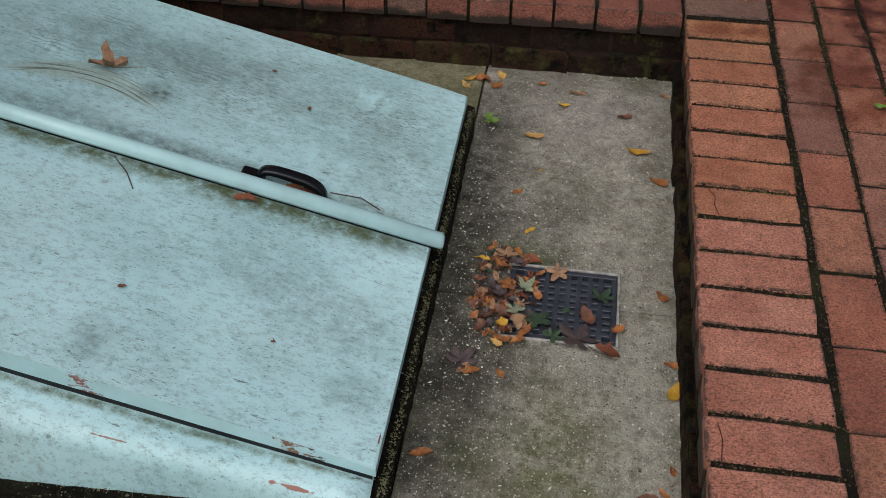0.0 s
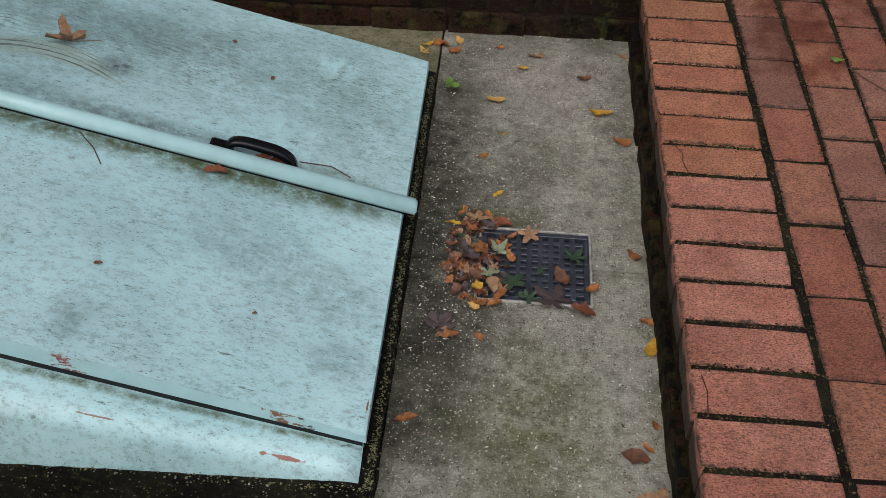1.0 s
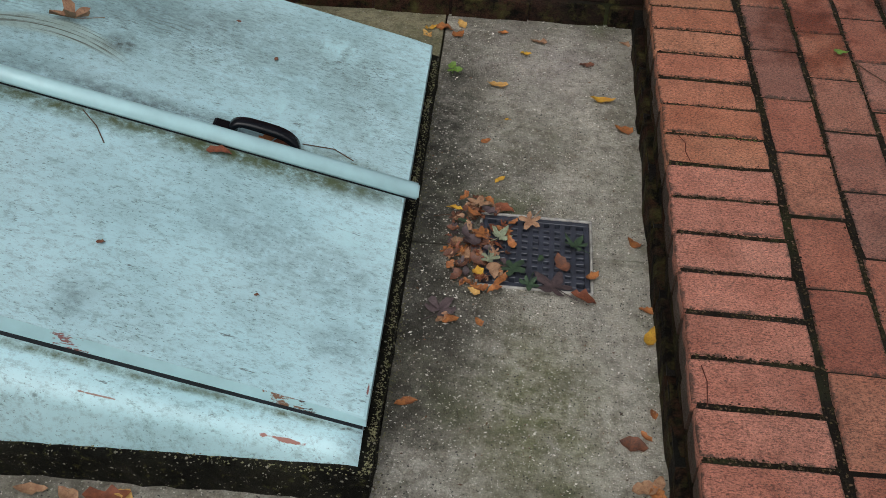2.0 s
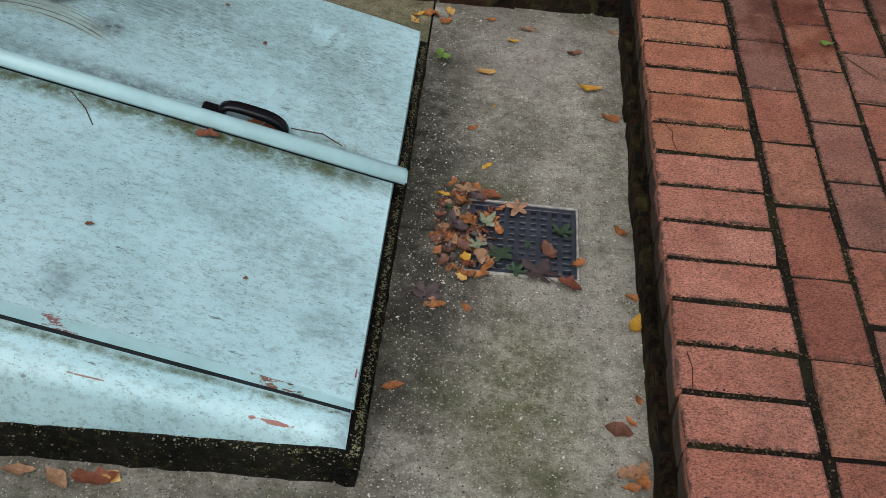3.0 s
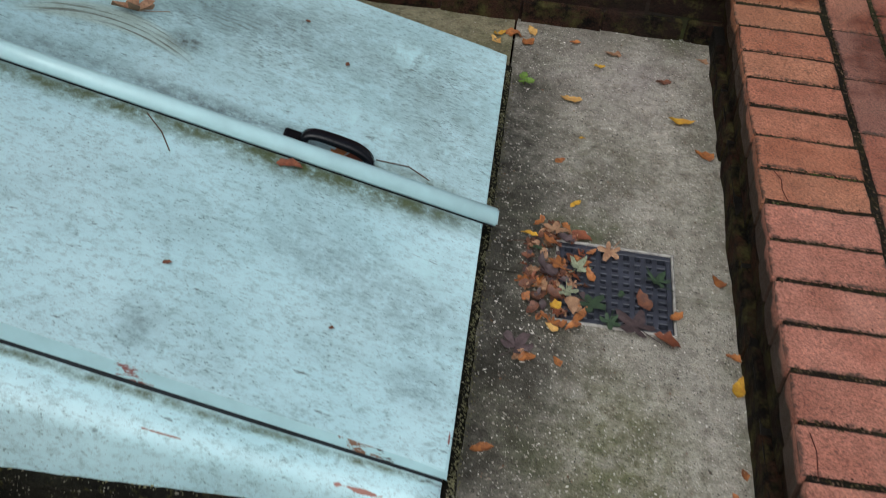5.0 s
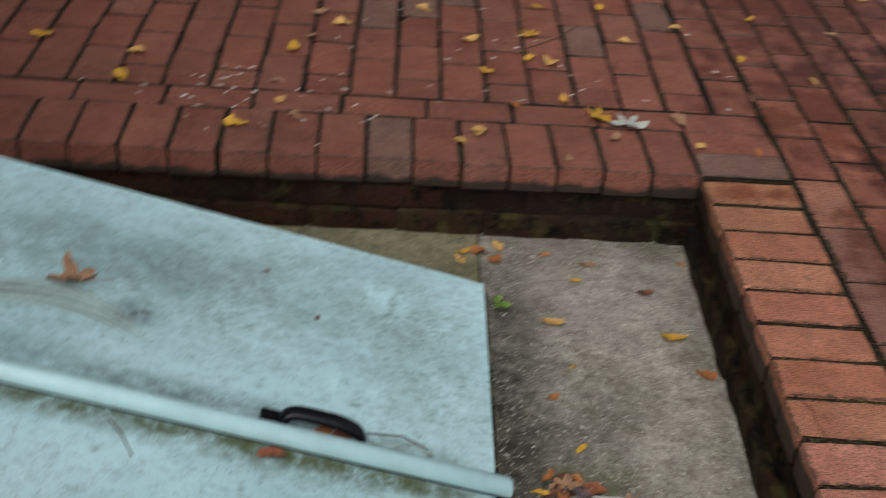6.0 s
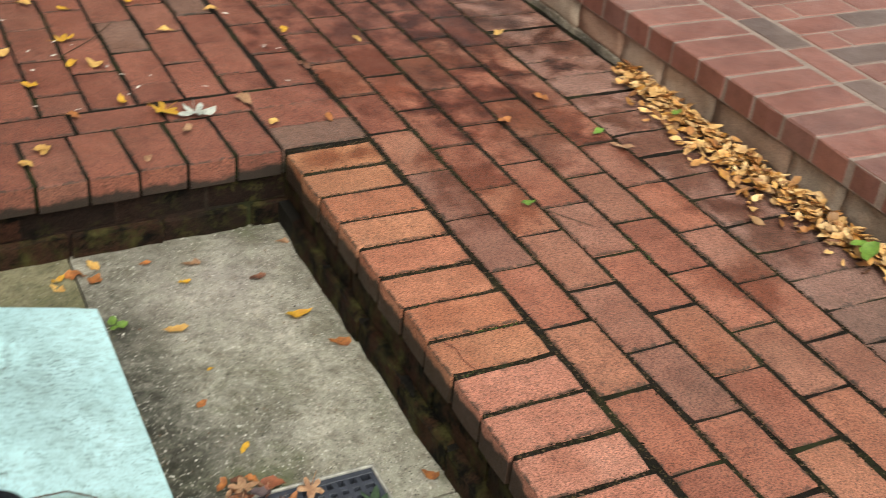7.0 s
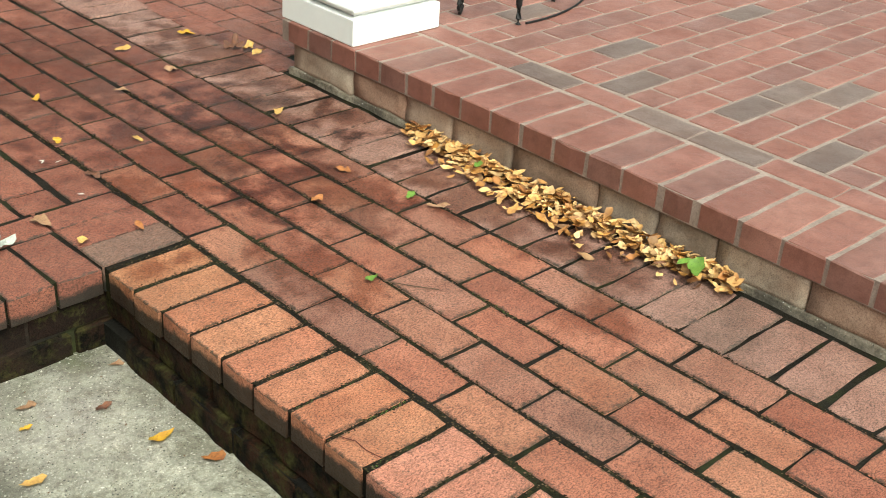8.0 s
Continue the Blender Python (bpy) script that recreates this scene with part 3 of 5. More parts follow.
# concrete floor of the sunken area, in three pours, with an opening for the drain
DX0, DX1, DY0, DY1 = -0.345, -0.117, -1.028, -0.800
JOINT = -0.912
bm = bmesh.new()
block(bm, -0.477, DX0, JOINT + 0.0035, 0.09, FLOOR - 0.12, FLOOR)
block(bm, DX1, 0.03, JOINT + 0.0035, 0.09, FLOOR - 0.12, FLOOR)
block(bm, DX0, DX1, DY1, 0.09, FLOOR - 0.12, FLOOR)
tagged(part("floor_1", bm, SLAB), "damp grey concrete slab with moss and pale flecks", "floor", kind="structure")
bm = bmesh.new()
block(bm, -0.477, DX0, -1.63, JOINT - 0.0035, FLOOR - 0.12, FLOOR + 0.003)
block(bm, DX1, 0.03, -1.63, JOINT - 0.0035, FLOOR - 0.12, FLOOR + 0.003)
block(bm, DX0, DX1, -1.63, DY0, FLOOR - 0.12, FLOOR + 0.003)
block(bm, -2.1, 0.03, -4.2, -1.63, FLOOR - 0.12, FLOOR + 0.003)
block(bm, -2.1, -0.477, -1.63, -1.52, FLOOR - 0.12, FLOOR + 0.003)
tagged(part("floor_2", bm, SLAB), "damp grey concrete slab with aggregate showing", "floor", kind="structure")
bm = bmesh.new()
block(bm, -2.1, -0.482, -0.36, 0.09, FLOOR - 0.12, FLOOR + 0.002)
tagged(part("floor_3", bm, SLAB_OLIVE), "olive stained concrete strip behind the cellar doors", "floor", kind="structure")

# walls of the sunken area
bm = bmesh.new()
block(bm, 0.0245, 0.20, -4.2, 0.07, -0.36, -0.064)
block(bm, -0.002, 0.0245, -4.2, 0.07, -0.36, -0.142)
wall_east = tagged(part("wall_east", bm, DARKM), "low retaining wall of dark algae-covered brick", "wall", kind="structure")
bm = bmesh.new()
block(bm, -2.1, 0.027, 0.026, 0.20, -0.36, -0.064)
wall_north = tagged(part("wall_north", bm, REDM), "low retaining wall of near-black moist brick", "wall", kind="structure")
bm = bmesh.new()
block(bm, -2.1, 1.1, -4.4, -4.2, -0.36, -0.012)
tagged(part("wall_south", bm, DARKM), "low end wall of the sunken area", "wall", kind="structure")
bm = bmesh.new()
block(bm, -2.3, -2.1, -4.4, 3.0, -0.36, 2.4)
tagged(part("wall_west", bm, STUCCO), "plain house wall behind the cellar doors", "wall", kind="structure")

# unseen wall, added to cut north sky light and darken reflections
bm = bmesh.new()
block(bm, -2.3, 1.2, 3.0, 3.2, -0.1, 5.0)
tagged(part("wall_garden", bm, BLOCKER), "unseen dark wall added to dim the north side of the terrace", "wall", kind="structure")

# porch
PX, PZ, PY = 1.0225, 0.158, 0.767
porch = tagged(part("porch", block(bmesh.new(), PX + 0.003, 4.2, -4.2, PY, 0.094, PZ - 0.0025), MORTAR), "brick porch floor with pale flush mortar joints", "porch", kind="structure")
part("porch_base", block(bmesh.new(), 1.050, 4.2, -4.2, PY - 0.03, -0.1, 0.094), MORTAR, porch)
bm = block(bmesh.new(), 1.030, 1.0545, -4.2, PY - 0.032, -0.1, 0.016, 0.004)
bmesh.ops.subdivide_edges(bm, edges=[e for e in bm.edges if e.calc_length() > 3], cuts=160)
for v in bm.verts:
    if v.co.x < 1.045:
        v.co.x += 0.010 * noise.noise((v.co.y * 9, v.co.z * 9, 2)) - 0.004
        v.co.z += 0.009 * noise.noise((v.co.y * 12, 4, v.co.x)) if v.co.z > 0 else 0
part("ledge", bm, LEDGE, porch, "rough crumbling mortar ledge", True)

# ---- cellar doors ----
SLOPE = 0.24
DOOR_X = -0.492


def door_z(x, lift=0.0):
    return -0.072 + SLOPE * (DOOR_X - x) + lift


cellar = tagged(root("cellar_door", -1.2, -0.85, -0.15), "weathered pale teal sloping steel cellar doors", "cellar door")


def under(ob, parent):
    """Hang ob, built in world metres, under a parent."""
    ob.parent = parent
    ob.matrix_parent_inverse = parent.matrix_world.inverted()
    return ob


def leaf_door(y0, y1, low, name="door_leaf", skew=0.0, lip=0.0225):
    """A sheet steel leaf with folded lips, gently uneven."""
    bm = bmesh.new()
    nx, ny = 40, 16
    rnd = 3.0 + y0
    grid = []
    for i in range(nx + 1):
        x = low + (-2.09 - low) * i / nx
        row = []
        for j in range(ny + 1):
            ys = y0 + skew * (DOOR_X - x)
            y = ys + (y1 - ys) * j / ny
            edge = min(1.0, min(j, ny - j, i) / 2.0)
            row.append(bm.verts.new((x, y, door_z(x) + 0.0035 * edge * noise.noise((x * 4, y * 4, rnd)))))
        grid.append(row)
    for a, b in zip(grid, grid[1:]):
        for j in range(ny):
            bm.faces.new((a[j], b[j], b[j + 1], a[j + 1]))
    bmesh.ops.recalc_face_normals(bm, faces=bm.faces)
    if sum(f.normal.z for f in bm.faces) < 0:
        bmesh.ops.reverse_faces(bm, faces=bm.faces)
    rim = [e for e in bm.edges if e.is_boundary]
    out = bmesh.ops.extrude_edge_only(bm, edges=rim)
    lips = [v for v in out["geom"] if isinstance(v, bmesh.types.BMVert)]
    for v in lips:
        v.co.z -= lip + skew * 0.85 * (DOOR_X - v.co.x)
    sharp = [e for e in rim if e.is_valid]
    bmesh.ops.bevel(bm, geom=sharp, offset=0.0045, segments=3, profile=0.5, affect="EDGES")
    ob = part(name, bm, PAINT)
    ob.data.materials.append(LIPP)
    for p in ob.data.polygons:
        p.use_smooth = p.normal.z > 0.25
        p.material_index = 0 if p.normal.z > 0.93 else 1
    return under(ob, cellar)


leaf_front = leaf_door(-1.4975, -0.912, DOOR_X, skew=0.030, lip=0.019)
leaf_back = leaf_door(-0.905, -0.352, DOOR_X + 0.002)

# rounded cover rail over the seam
bm = bmesh.new()
prof = [(math.cos(a) * 0.0175, math.sin(a) * 0.019 + 0.003) for a in (math.pi * k / 10 for k in range(11))]
prof = [(0.0175, -0.001)] + prof + [(-0.0175, -0.001)]
ends = []
for x in (-0.466, -2.09):
    ends.append([bm.verts.new((x, -0.920 + y, door_z(x, z + 0.008))) for y, z in prof])
for k in range(len(prof)):
    n = (k + 1) % len(prof)
    bm.faces.new((ends[0][k], ends[0][n], ends[1][n], ends[1][k]))
bm.faces.new(ends[0]), bm.faces.new(ends[1][::-1])
bmesh.ops.recalc_face_normals(bm, faces=bm.faces)
bmesh.ops.bevel(bm, geom=[e for e in bm.edges if all(v in ends[0] for v in e.verts)], offset=0.003, segments=2, affect="EDGES")
rail = under(part("cover_rail", bm, RAILP, label="rounded teal steel cover rail over the seam"), leaf_back)
for p in rail.data.polygons:
    p.use_smooth = abs(p.normal.x) < 0.9


def sloped_strip(name, y0, y1, low, z0, z1, parent, material):
    bm = block(bmesh.new(), -2.085, low, y0, y1, z0, z1)
    for v in bm.verts:
        v.co.z += door_z(v.co.x)
    return under(part(name, bm, material), parent)


# black strip standing in for the shadow in the gap below the rail
sloped_strip("seam_seal", -0.9345, -0.9055, -0.472, 0.0006, 0.009, leaf_back, BLACK)
# likewise a black strip for the shaded gap below the front lip
gap_strip = sloped_strip("edge_seal", -1.4975, -1.480, DOOR_X - 0.006, -0.033, -0.019, cellar, BLACK)
for v in gap_strip.data.vertices:
    v.co.y += 0.030 * (DOOR_X - v.co.x)
    v.co.z -= 0.0255 * (DOOR_X - v.co.x)


SKEW = 0.024   # the front of the frame runs a little askew


def skirt(side):
    """The side frame: flat flange under the leaf, rolled shoulder, upright face on the curb."""
    bm = bmesh.new()
    rows = []
    for i in range(33):
        x = DOOR_X - 0.006 + (-2.09 - DOOR_X + 0.006) * i / 32
        run = DOOR_X - x
        zt = door_z(x, -0.0285 - 0.0255 * run)
        out = SKEW * (DOOR_X - x)
        sec = [(-1.44, zt), (-1.503 + 0.030 * run, zt), (-1.521 + 0.030 * run, zt - 0.002)]
        fall = min(0.05, max(0.012, zt + 0.125))
        for k in range(1, 7):
            a = math.pi / 2 * k / 6
            sec.append((-1.521 + 0.030 * run - (0.026 + out + 0.030 * run) * math.sin(a), zt - 0.002 - fall * 0.8 * (1 - math.cos(a))))
        sec.append((-1.548 - out, min(zt - fall, -0.122)))
        sec.append((-1.548 - out, -0.132))
        if side > 0:
            sec = [(-0.9295 * 2 - y, z) for y, z in sec]
        rows.append([bm.verts.new((x, y, z + 0.002 * noise.noise((x * 6, y * 9, 1)))) for y, z in sec])
    for a, b in zip(rows, rows[1:]):
        for k in range(len(a) - 1):
            bm.faces.new((a[k], a[k + 1], b[k + 1], b[k]))
    bm.faces.new(rows[0])
    bmesh.ops.recalc_face_normals(bm, faces=bm.faces)
    return under(part("side_panel", bm, PAINT, smooth=True), cellar)


skirt(-1)
skirt(1)

# pull handle: a broad black strap loop on a bracket
handle = under(root("handle", -0.775, -0.875, door_z(-0.775)), leaf_back)
bm = bmesh.new()
for k in range(17):
    a = math.pi * k / 16
    u = -math.cos(a)
    x = -0.768 + 0.062 * (abs(u) ** 0.6) * (1 if u > 0 else -1)
    h = 0.031 * math.sin(a) ** 0.55 * (1.12 - 0.25 * k / 16)
    y = -0.890 + 0.008 * math.sin(a)
    w = 0.010 + 0.003 * math.sin(a)
    d = 0.0065
    ring = [bm.verts.new((x + u * q, y + s, door_z(x) + 0.002 + h + math.sin(a) * q)) for s, q in ((-w, -d), (-w, d * 0.5), (-w * 0.7, d), (w * 0.7, d), (w, d * 0.5), (w, -d))]
    if k:
        for e in range(6):
            bm.faces.new((last[e], last[(e + 1) % 6], ring[(e + 1) % 6], ring[e]))
    last = ring
bmesh.ops.recalc_face_normals(bm, faces=bm.faces)
under(part("handle_loop", bm, STRAP, label="black rubber-coated pull loop", smooth=True), handle)
bm = block(bmesh.new(), -0.866, -0.822, -0.908, -0.868, -0.012, 0.007, 0.006)
for v in bm.verts:
    v.co.z += door_z(v.co.x) + 0.010
under(part("handle_bracket", bm, STRAP), handle)

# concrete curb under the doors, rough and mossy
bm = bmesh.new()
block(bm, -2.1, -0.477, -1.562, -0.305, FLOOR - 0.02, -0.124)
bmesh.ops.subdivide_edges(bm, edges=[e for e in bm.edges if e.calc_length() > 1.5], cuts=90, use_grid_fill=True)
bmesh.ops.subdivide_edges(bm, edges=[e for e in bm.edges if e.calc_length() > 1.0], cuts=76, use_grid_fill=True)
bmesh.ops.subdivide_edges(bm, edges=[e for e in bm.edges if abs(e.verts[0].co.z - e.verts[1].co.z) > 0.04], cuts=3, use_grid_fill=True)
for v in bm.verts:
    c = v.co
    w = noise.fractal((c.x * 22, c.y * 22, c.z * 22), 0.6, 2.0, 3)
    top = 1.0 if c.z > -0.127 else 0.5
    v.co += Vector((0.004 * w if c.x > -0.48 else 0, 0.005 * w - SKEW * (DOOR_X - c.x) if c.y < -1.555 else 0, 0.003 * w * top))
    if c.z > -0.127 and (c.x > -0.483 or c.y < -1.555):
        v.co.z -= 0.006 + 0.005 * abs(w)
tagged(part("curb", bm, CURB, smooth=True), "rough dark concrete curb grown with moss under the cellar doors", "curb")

# ---- floor drain ----
drain = tagged(root("drain_cover", (DX0 + DX1) / 2, (DY0 + DY1) / 2, FLOOR), "black square plastic drain grate with a pale rim, partly under leaves", "drain")
bm = bmesh.new()
W = 0.0055
for x0, x1, y0, y1 in ((DX0, DX1, DY0, DY0 + W), (DX0, DX1, DY1 - W, DY1), (DX0, DX0 + W, DY0 + W, DY1 - W), (DX1 - W, DX1, DY0 + W, DY1 - W)):
    block(bm, x0, x1, y0, y1, FLOOR - 0.03, FLOOR + 0.007, 0.0015, 1)
under(part("rim", bm, RIM, label="pale worn plastic rim"), drain)
gx0, gx1, gy0, gy1 = DX0 + W + 0.001, DX1 - W - 0.001, DY0 + W + 0.001, DY1 - W - 0.001
bm = bmesh.new()
for x0, x1, y0, y1 in ((gx0, gx1, gy0, gy0 + 0.012), (gx0, gx1, gy1 - 0.012, gy1), (gx0, gx0 + 0.010, gy0 + 0.012, gy1 - 0.012), (gx1 - 0.010, gx1, gy0 + 0.012, gy1 - 0.012)):
    block(bm, x0, x1, y0, y1, FLOOR - 0.012, FLOOR + 0.004, 0.001, 1)
under(part("grate_frame", bm, GRATE), drain)
COLS, ROWS_N = 9, 10
for i in range(1, COLS):
    x = gx0 + 0.010 + (gx1 - gx0 - 0.020) * i / COLS
    under(part("bar", block(bmesh.new(), x - 0.0055, x + 0.0055, gy0 + 0.012, gy1 - 0.012, FLOOR - 0.010, FLOOR + 0.0042, 0.0012, 1), GRATE), drain)
for j in range(1, ROWS_N):
    y = gy0 + 0.012 + (gy1 - gy0 - 0.024) * j / ROWS_N
    under(part("cross_bar", block(bmesh.new(), gx0 + 0.010, gx1 - 0.010, y - 0.0055, y + 0.0055, FLOOR - 0.011, FLOOR + 0.0038, 0.001, 1), GRATE), drain)
bm = bmesh.new()
block(bm, DX0 + 0.001, DX1 - 0.001, DY0 + 0.001, DY1 - 0.001, FLOOR - 0.119, FLOOR - 0.10)
under(part("sump", bm, BLACK), drain)

# ---- porch column ----
column = tagged(root("porch_column", 1.20, 0.615, PZ), "white painted square porch column with a moulded base", "column")
CX0, CY0, CW = 1.034, 0.449, 0.332


def square_ring(profile):
    """A moulding run round a square: (inset, height) from bottom to top."""
    bm = bmesh.new()
    rings = []
    for inset, z in profile:
        a, b = CX0 + inset, CX0 + CW - inset
        c, d = CY0 + inset, CY0 + CW - inset
        rings.append([bm.verts.new(p) for p in ((a, c, z), (b, c, z), (b, d, z), (a, d, z))])
    for r, s in zip(rings, rings[1:]):
        for k in range(4):
            bm.faces.new((r[k], r[(k + 1) % 4], s[(k + 1) % 4], s[k]))
    bm.faces.new(rings[0][::-1]), bm.faces.new(rings[-1])
    bmesh.ops.recalc_face_normals(bm, faces=bm.faces)
    return bm


under(part("plinth", block(bmesh.new(), CX0, CX0 + CW, CY0, CY0 + CW, PZ, PZ + 0.078, 0.003), WHITE), column)
torus = [(0.012, PZ + 0.078)] + [(0.028 - 0.028 * math.sin(math.pi * k / 10), PZ + 0.079 + 0.046 * k / 10) for k in range(11)] + [(0.034, PZ + 0.128)]
under(part("torus_moulding", square_ring(torus), WHITE), column)
under(part("fillet", square_ring([(0.034, PZ + 0.128), (0.034, PZ + 0.140), (0.040, PZ + 0.143), (0.050, PZ + 0.147), (0.058, PZ + 0.158), (0.060, PZ + 0.170)]), WHITE), column)
under(part("shaft", block(bmesh.new(), CX0 + 0.061, CX0 + CW - 0.061, CY0 + 0.061, CY0 + CW - 0.061, PZ + 0.165, 2.62, 0.004), WHITE), column)

# ---- wrought-iron chair on the porch, only its feet come into view ----


def scroll(cx, cy, z, r, turn, turns=1.35, n=26):
    pts = []
    for k in range(n):
        a = -math.pi / 2 + 2 * math.pi * turns * k / (n - 1)
        q = r * (1 - 0.62 * k / (n - 1))
        pts.append((cx + q * math.cos(a) * math.cos(turn), cy + q * math.cos(a) * math.sin(turn), z + r + q * math.sin(a)))
    return pts


chair = tagged(root("garden_chair", 1.745, 0.62, PZ), "dark wrought-iron garden chair with scrolled feet on the porch", "chair")
for x, y, turn in ((1.500, 0.500, 0.5), (1.864, 0.430, 2.2), (1.63, 0.836, 0.9), (1.96, 0.74, 2.4)):
    bm = sweep(bmesh.new(), scroll(x, y, PZ + 0.006, 0.026, turn), 0.006, 6)
    leg = under(part("leg", bm, IRON, smooth=True), chair)
    bm = sweep(bmesh.new(), [(x + 0.02, y + 0.02, PZ + 0.02 + 0.06 * k + 0.004) for k in range(8)], 0.007, 6)
    under(part("leg_bar", bm, IRON, smooth=True), leg)
bm = bmesh.new()
for ax in range(4):
    c = ((1.520, 0.520), (1.884, 0.45), (1.98, 0.76), (1.65, 0.856))
    (x0, y0), (x1, y1) = c[ax], c[(ax + 1) % 4]
    sweep(bm, [(x0, y0, 0.60), (x1, y1, 0.60)], 0.008, 6)
under(part("seat_frame", bm, IRON), chair)
stand = tagged(root("iron_stand", 1.589, 0.335, PZ), "slim dark iron foot of a stand among leaves", "stand")
under(part("foot", sweep(bmesh.new(), [(1.589, 0.335, PZ + 0.001), (1.589, 0.335, PZ + 0.02), (1.591, 0.340, PZ + 0.06), (1.600, 0.350, PZ + 0.5)], 0.010, 8), IRON), stand)
# thin dark arc along the porch bricks
bm = sweep(bmesh.new(), [(1.61 + 0.07 * k, 0.322 - 0.006 * k + 0.004 * k * k, PZ + 0.004) for k in range(9)], 0.0035, 6)
tagged(part("cable", bm, IRON), "thin dark curved line on the porch bricks", "cable")

# beige bin on a dark base at the edge of the terrace
bin_ = tagged(root("storage_bin", -1.45, 1.10, 0), "rounded beige plastic bin on a dark base", "bin")
bm = bmesh.new()
prof = [(0.10, 0.05), (0.17, 0.055), (0.205, 0.075), (0.225, 0.12), (0.235, 0.22), (0.24, 0.42), (0.246, 0.43), (0.246, 0.45), (0.20, 0.455)]
rings = [[bm.verts.new((-1.45 + r * math.cos(2 * math.pi * k / 28), 1.10 + r * math.sin(2 * math.pi * k / 28), z)) for k in range(28)] for r, z in prof]
for a, b in zip(rings, rings[1:]):
    for k in range(28):
        bm.faces.new((a[k], a[(k + 1) % 28], b[(k + 1) % 28], b[k]))
bm.faces.new(rings[0][::-1]), bm.faces.new(rings[-1])
under(part("tub", bm, BEIGE, smooth=True), bin_)
for k in range(4):
    a = math.pi / 4 + k * math.pi / 2
    bm = block(bmesh.new(), -0.028, 0.028, -0.02, 0.02, 0.0, 0.056, 0.008)
    bm.transform(pose(-1.45 + 0.15 * math.cos(a), 1.10 + 0.15 * math.sin(a), 0, 0, 0, math.degrees(a)))
    under(part("foot", bm, BLACK), bin_)

# ---- leaves ----
LEAVES = random.Random(21)


def ovate(length, width, curl, twist, bm=None, m=None, n=7):
    """A pointed oval leaf with a fold along its midrib, curled."""
    bm = bm or bmesh.new()
    rows = []
    for i in range(n + 1):
        t = i / n
        w = (width * 0.5 * math.sin(math.pi * t ** 0.85) ** 0.8) * LEAVES.uniform(0.70, 1.18) + 0.0004
        x = (t - 0.5) * length
        z = curl * (2 * t - 1) ** 2 + LEAVES.uniform(-0.09, 0.09) * width
        row = []
        for s in (-1, 0, 1):
            v = Vector((x, s * w, z + abs(s) * w * 0.35 + s * w * twist * (2 * t - 1)))
            v.z += abs(s) * w * LEAVES.uniform(-0.25, 0.35)
            row.append(bm.verts.new(m @ v if m else v))
        rows.append(row)
    for a, b in zip(rows, rows[1:]):
        for k in (0, 1):
            bm.faces.new((a[k], b[k], b[k + 1], a[k + 1]))
    return bm


def lobed(size, curl, lobes=5, rnd=LEAVES):
    """A maple-like leaf: pointed lobes round a centre, with a stalk."""
    bm = bmesh.new()
    c = bm.verts.new((0, 0, 0.002))
    ring = []
    n = lobes * 6
    seed = rnd.uniform(0, 50)
    half = []
    for k in range(n + 1):
        a = math.radians(-162 + 324 * k / n)
        lobe = abs(math.cos(2.5 * a)) ** 1.3
        r = size * 0.5 * (0.40 + 0.60 * lobe) * (0.78 + 0.22 * math.cos(a / 1.5)) * rnd.uniform(0.86, 1.1)
        crumple = noise.noise((math.cos(a) * 2, math.sin(a) * 2, seed))
        ring.append(bm.verts.new((r * math.cos(a), r * math.sin(a), curl * (r / size * 2) ** 2 * (1.0 + 1.6 * crumple) + 0.001)))
    for a, b in zip(ring, ring[1:]):
        bm.faces.new((c, a, b))
    sweep(bm, [(-0.001, 0, 0.002), (-size * 0.3, size * 0.03, 0.002), (-size * 0.6, size * 0.09, 0.006)], 0.0009, 4)
    return bm


NAMES = {"yellow": "bright yellow", "gold": "pale golden", "orange": "orange-brown", "tan": "dry tan", "brown": "dark brown", "purple": "dark greyish purple",
         "pale": "pale grey-green", "green": "dark green", "fresh": "fresh green", "white": "bleached whitish", "rust": "rusty red"}


def put_leaf(tone, x, y, z, size, turn=None, shape="oval", tilt=0.0, where="on damp concrete", group="fallen leaves", lean=0.0):
    if "drain" in where:
        size *= 0.82
    if shape == "oval":
        bm = ovate(size, size * LEAVES.uniform(0.40, 0.62), size * LEAVES.uniform(-0.10, 0.24), LEAVES.uniform(-0.6, 0.6))
    else:
        bm = lobed(size * 1.2, size * LEAVES.uniform(0.08, 0.32))
    low = min(v.co.z for v in bm.verts)
    for v in bm.verts:
        v.co.z -= low - 0.0008
    ob = part("fallen_leaf", bm, LEAF[tone], smooth=True)
    ob.matrix_world = pose(x, y, z, LEAVES.uniform(-4, 4) + tilt, LEAVES.uniform(-4, 4) + lean, LEAVES.uniform(0, 360) if turn is None else turn)
    kind = "maple-like leaf" if shape == "lobed" else "oval leaf"
    return tagged(ob, f"{NAMES[tone]} fallen {kind} {where}", "leaf", group)


Z1 = FLOOR + 0.003
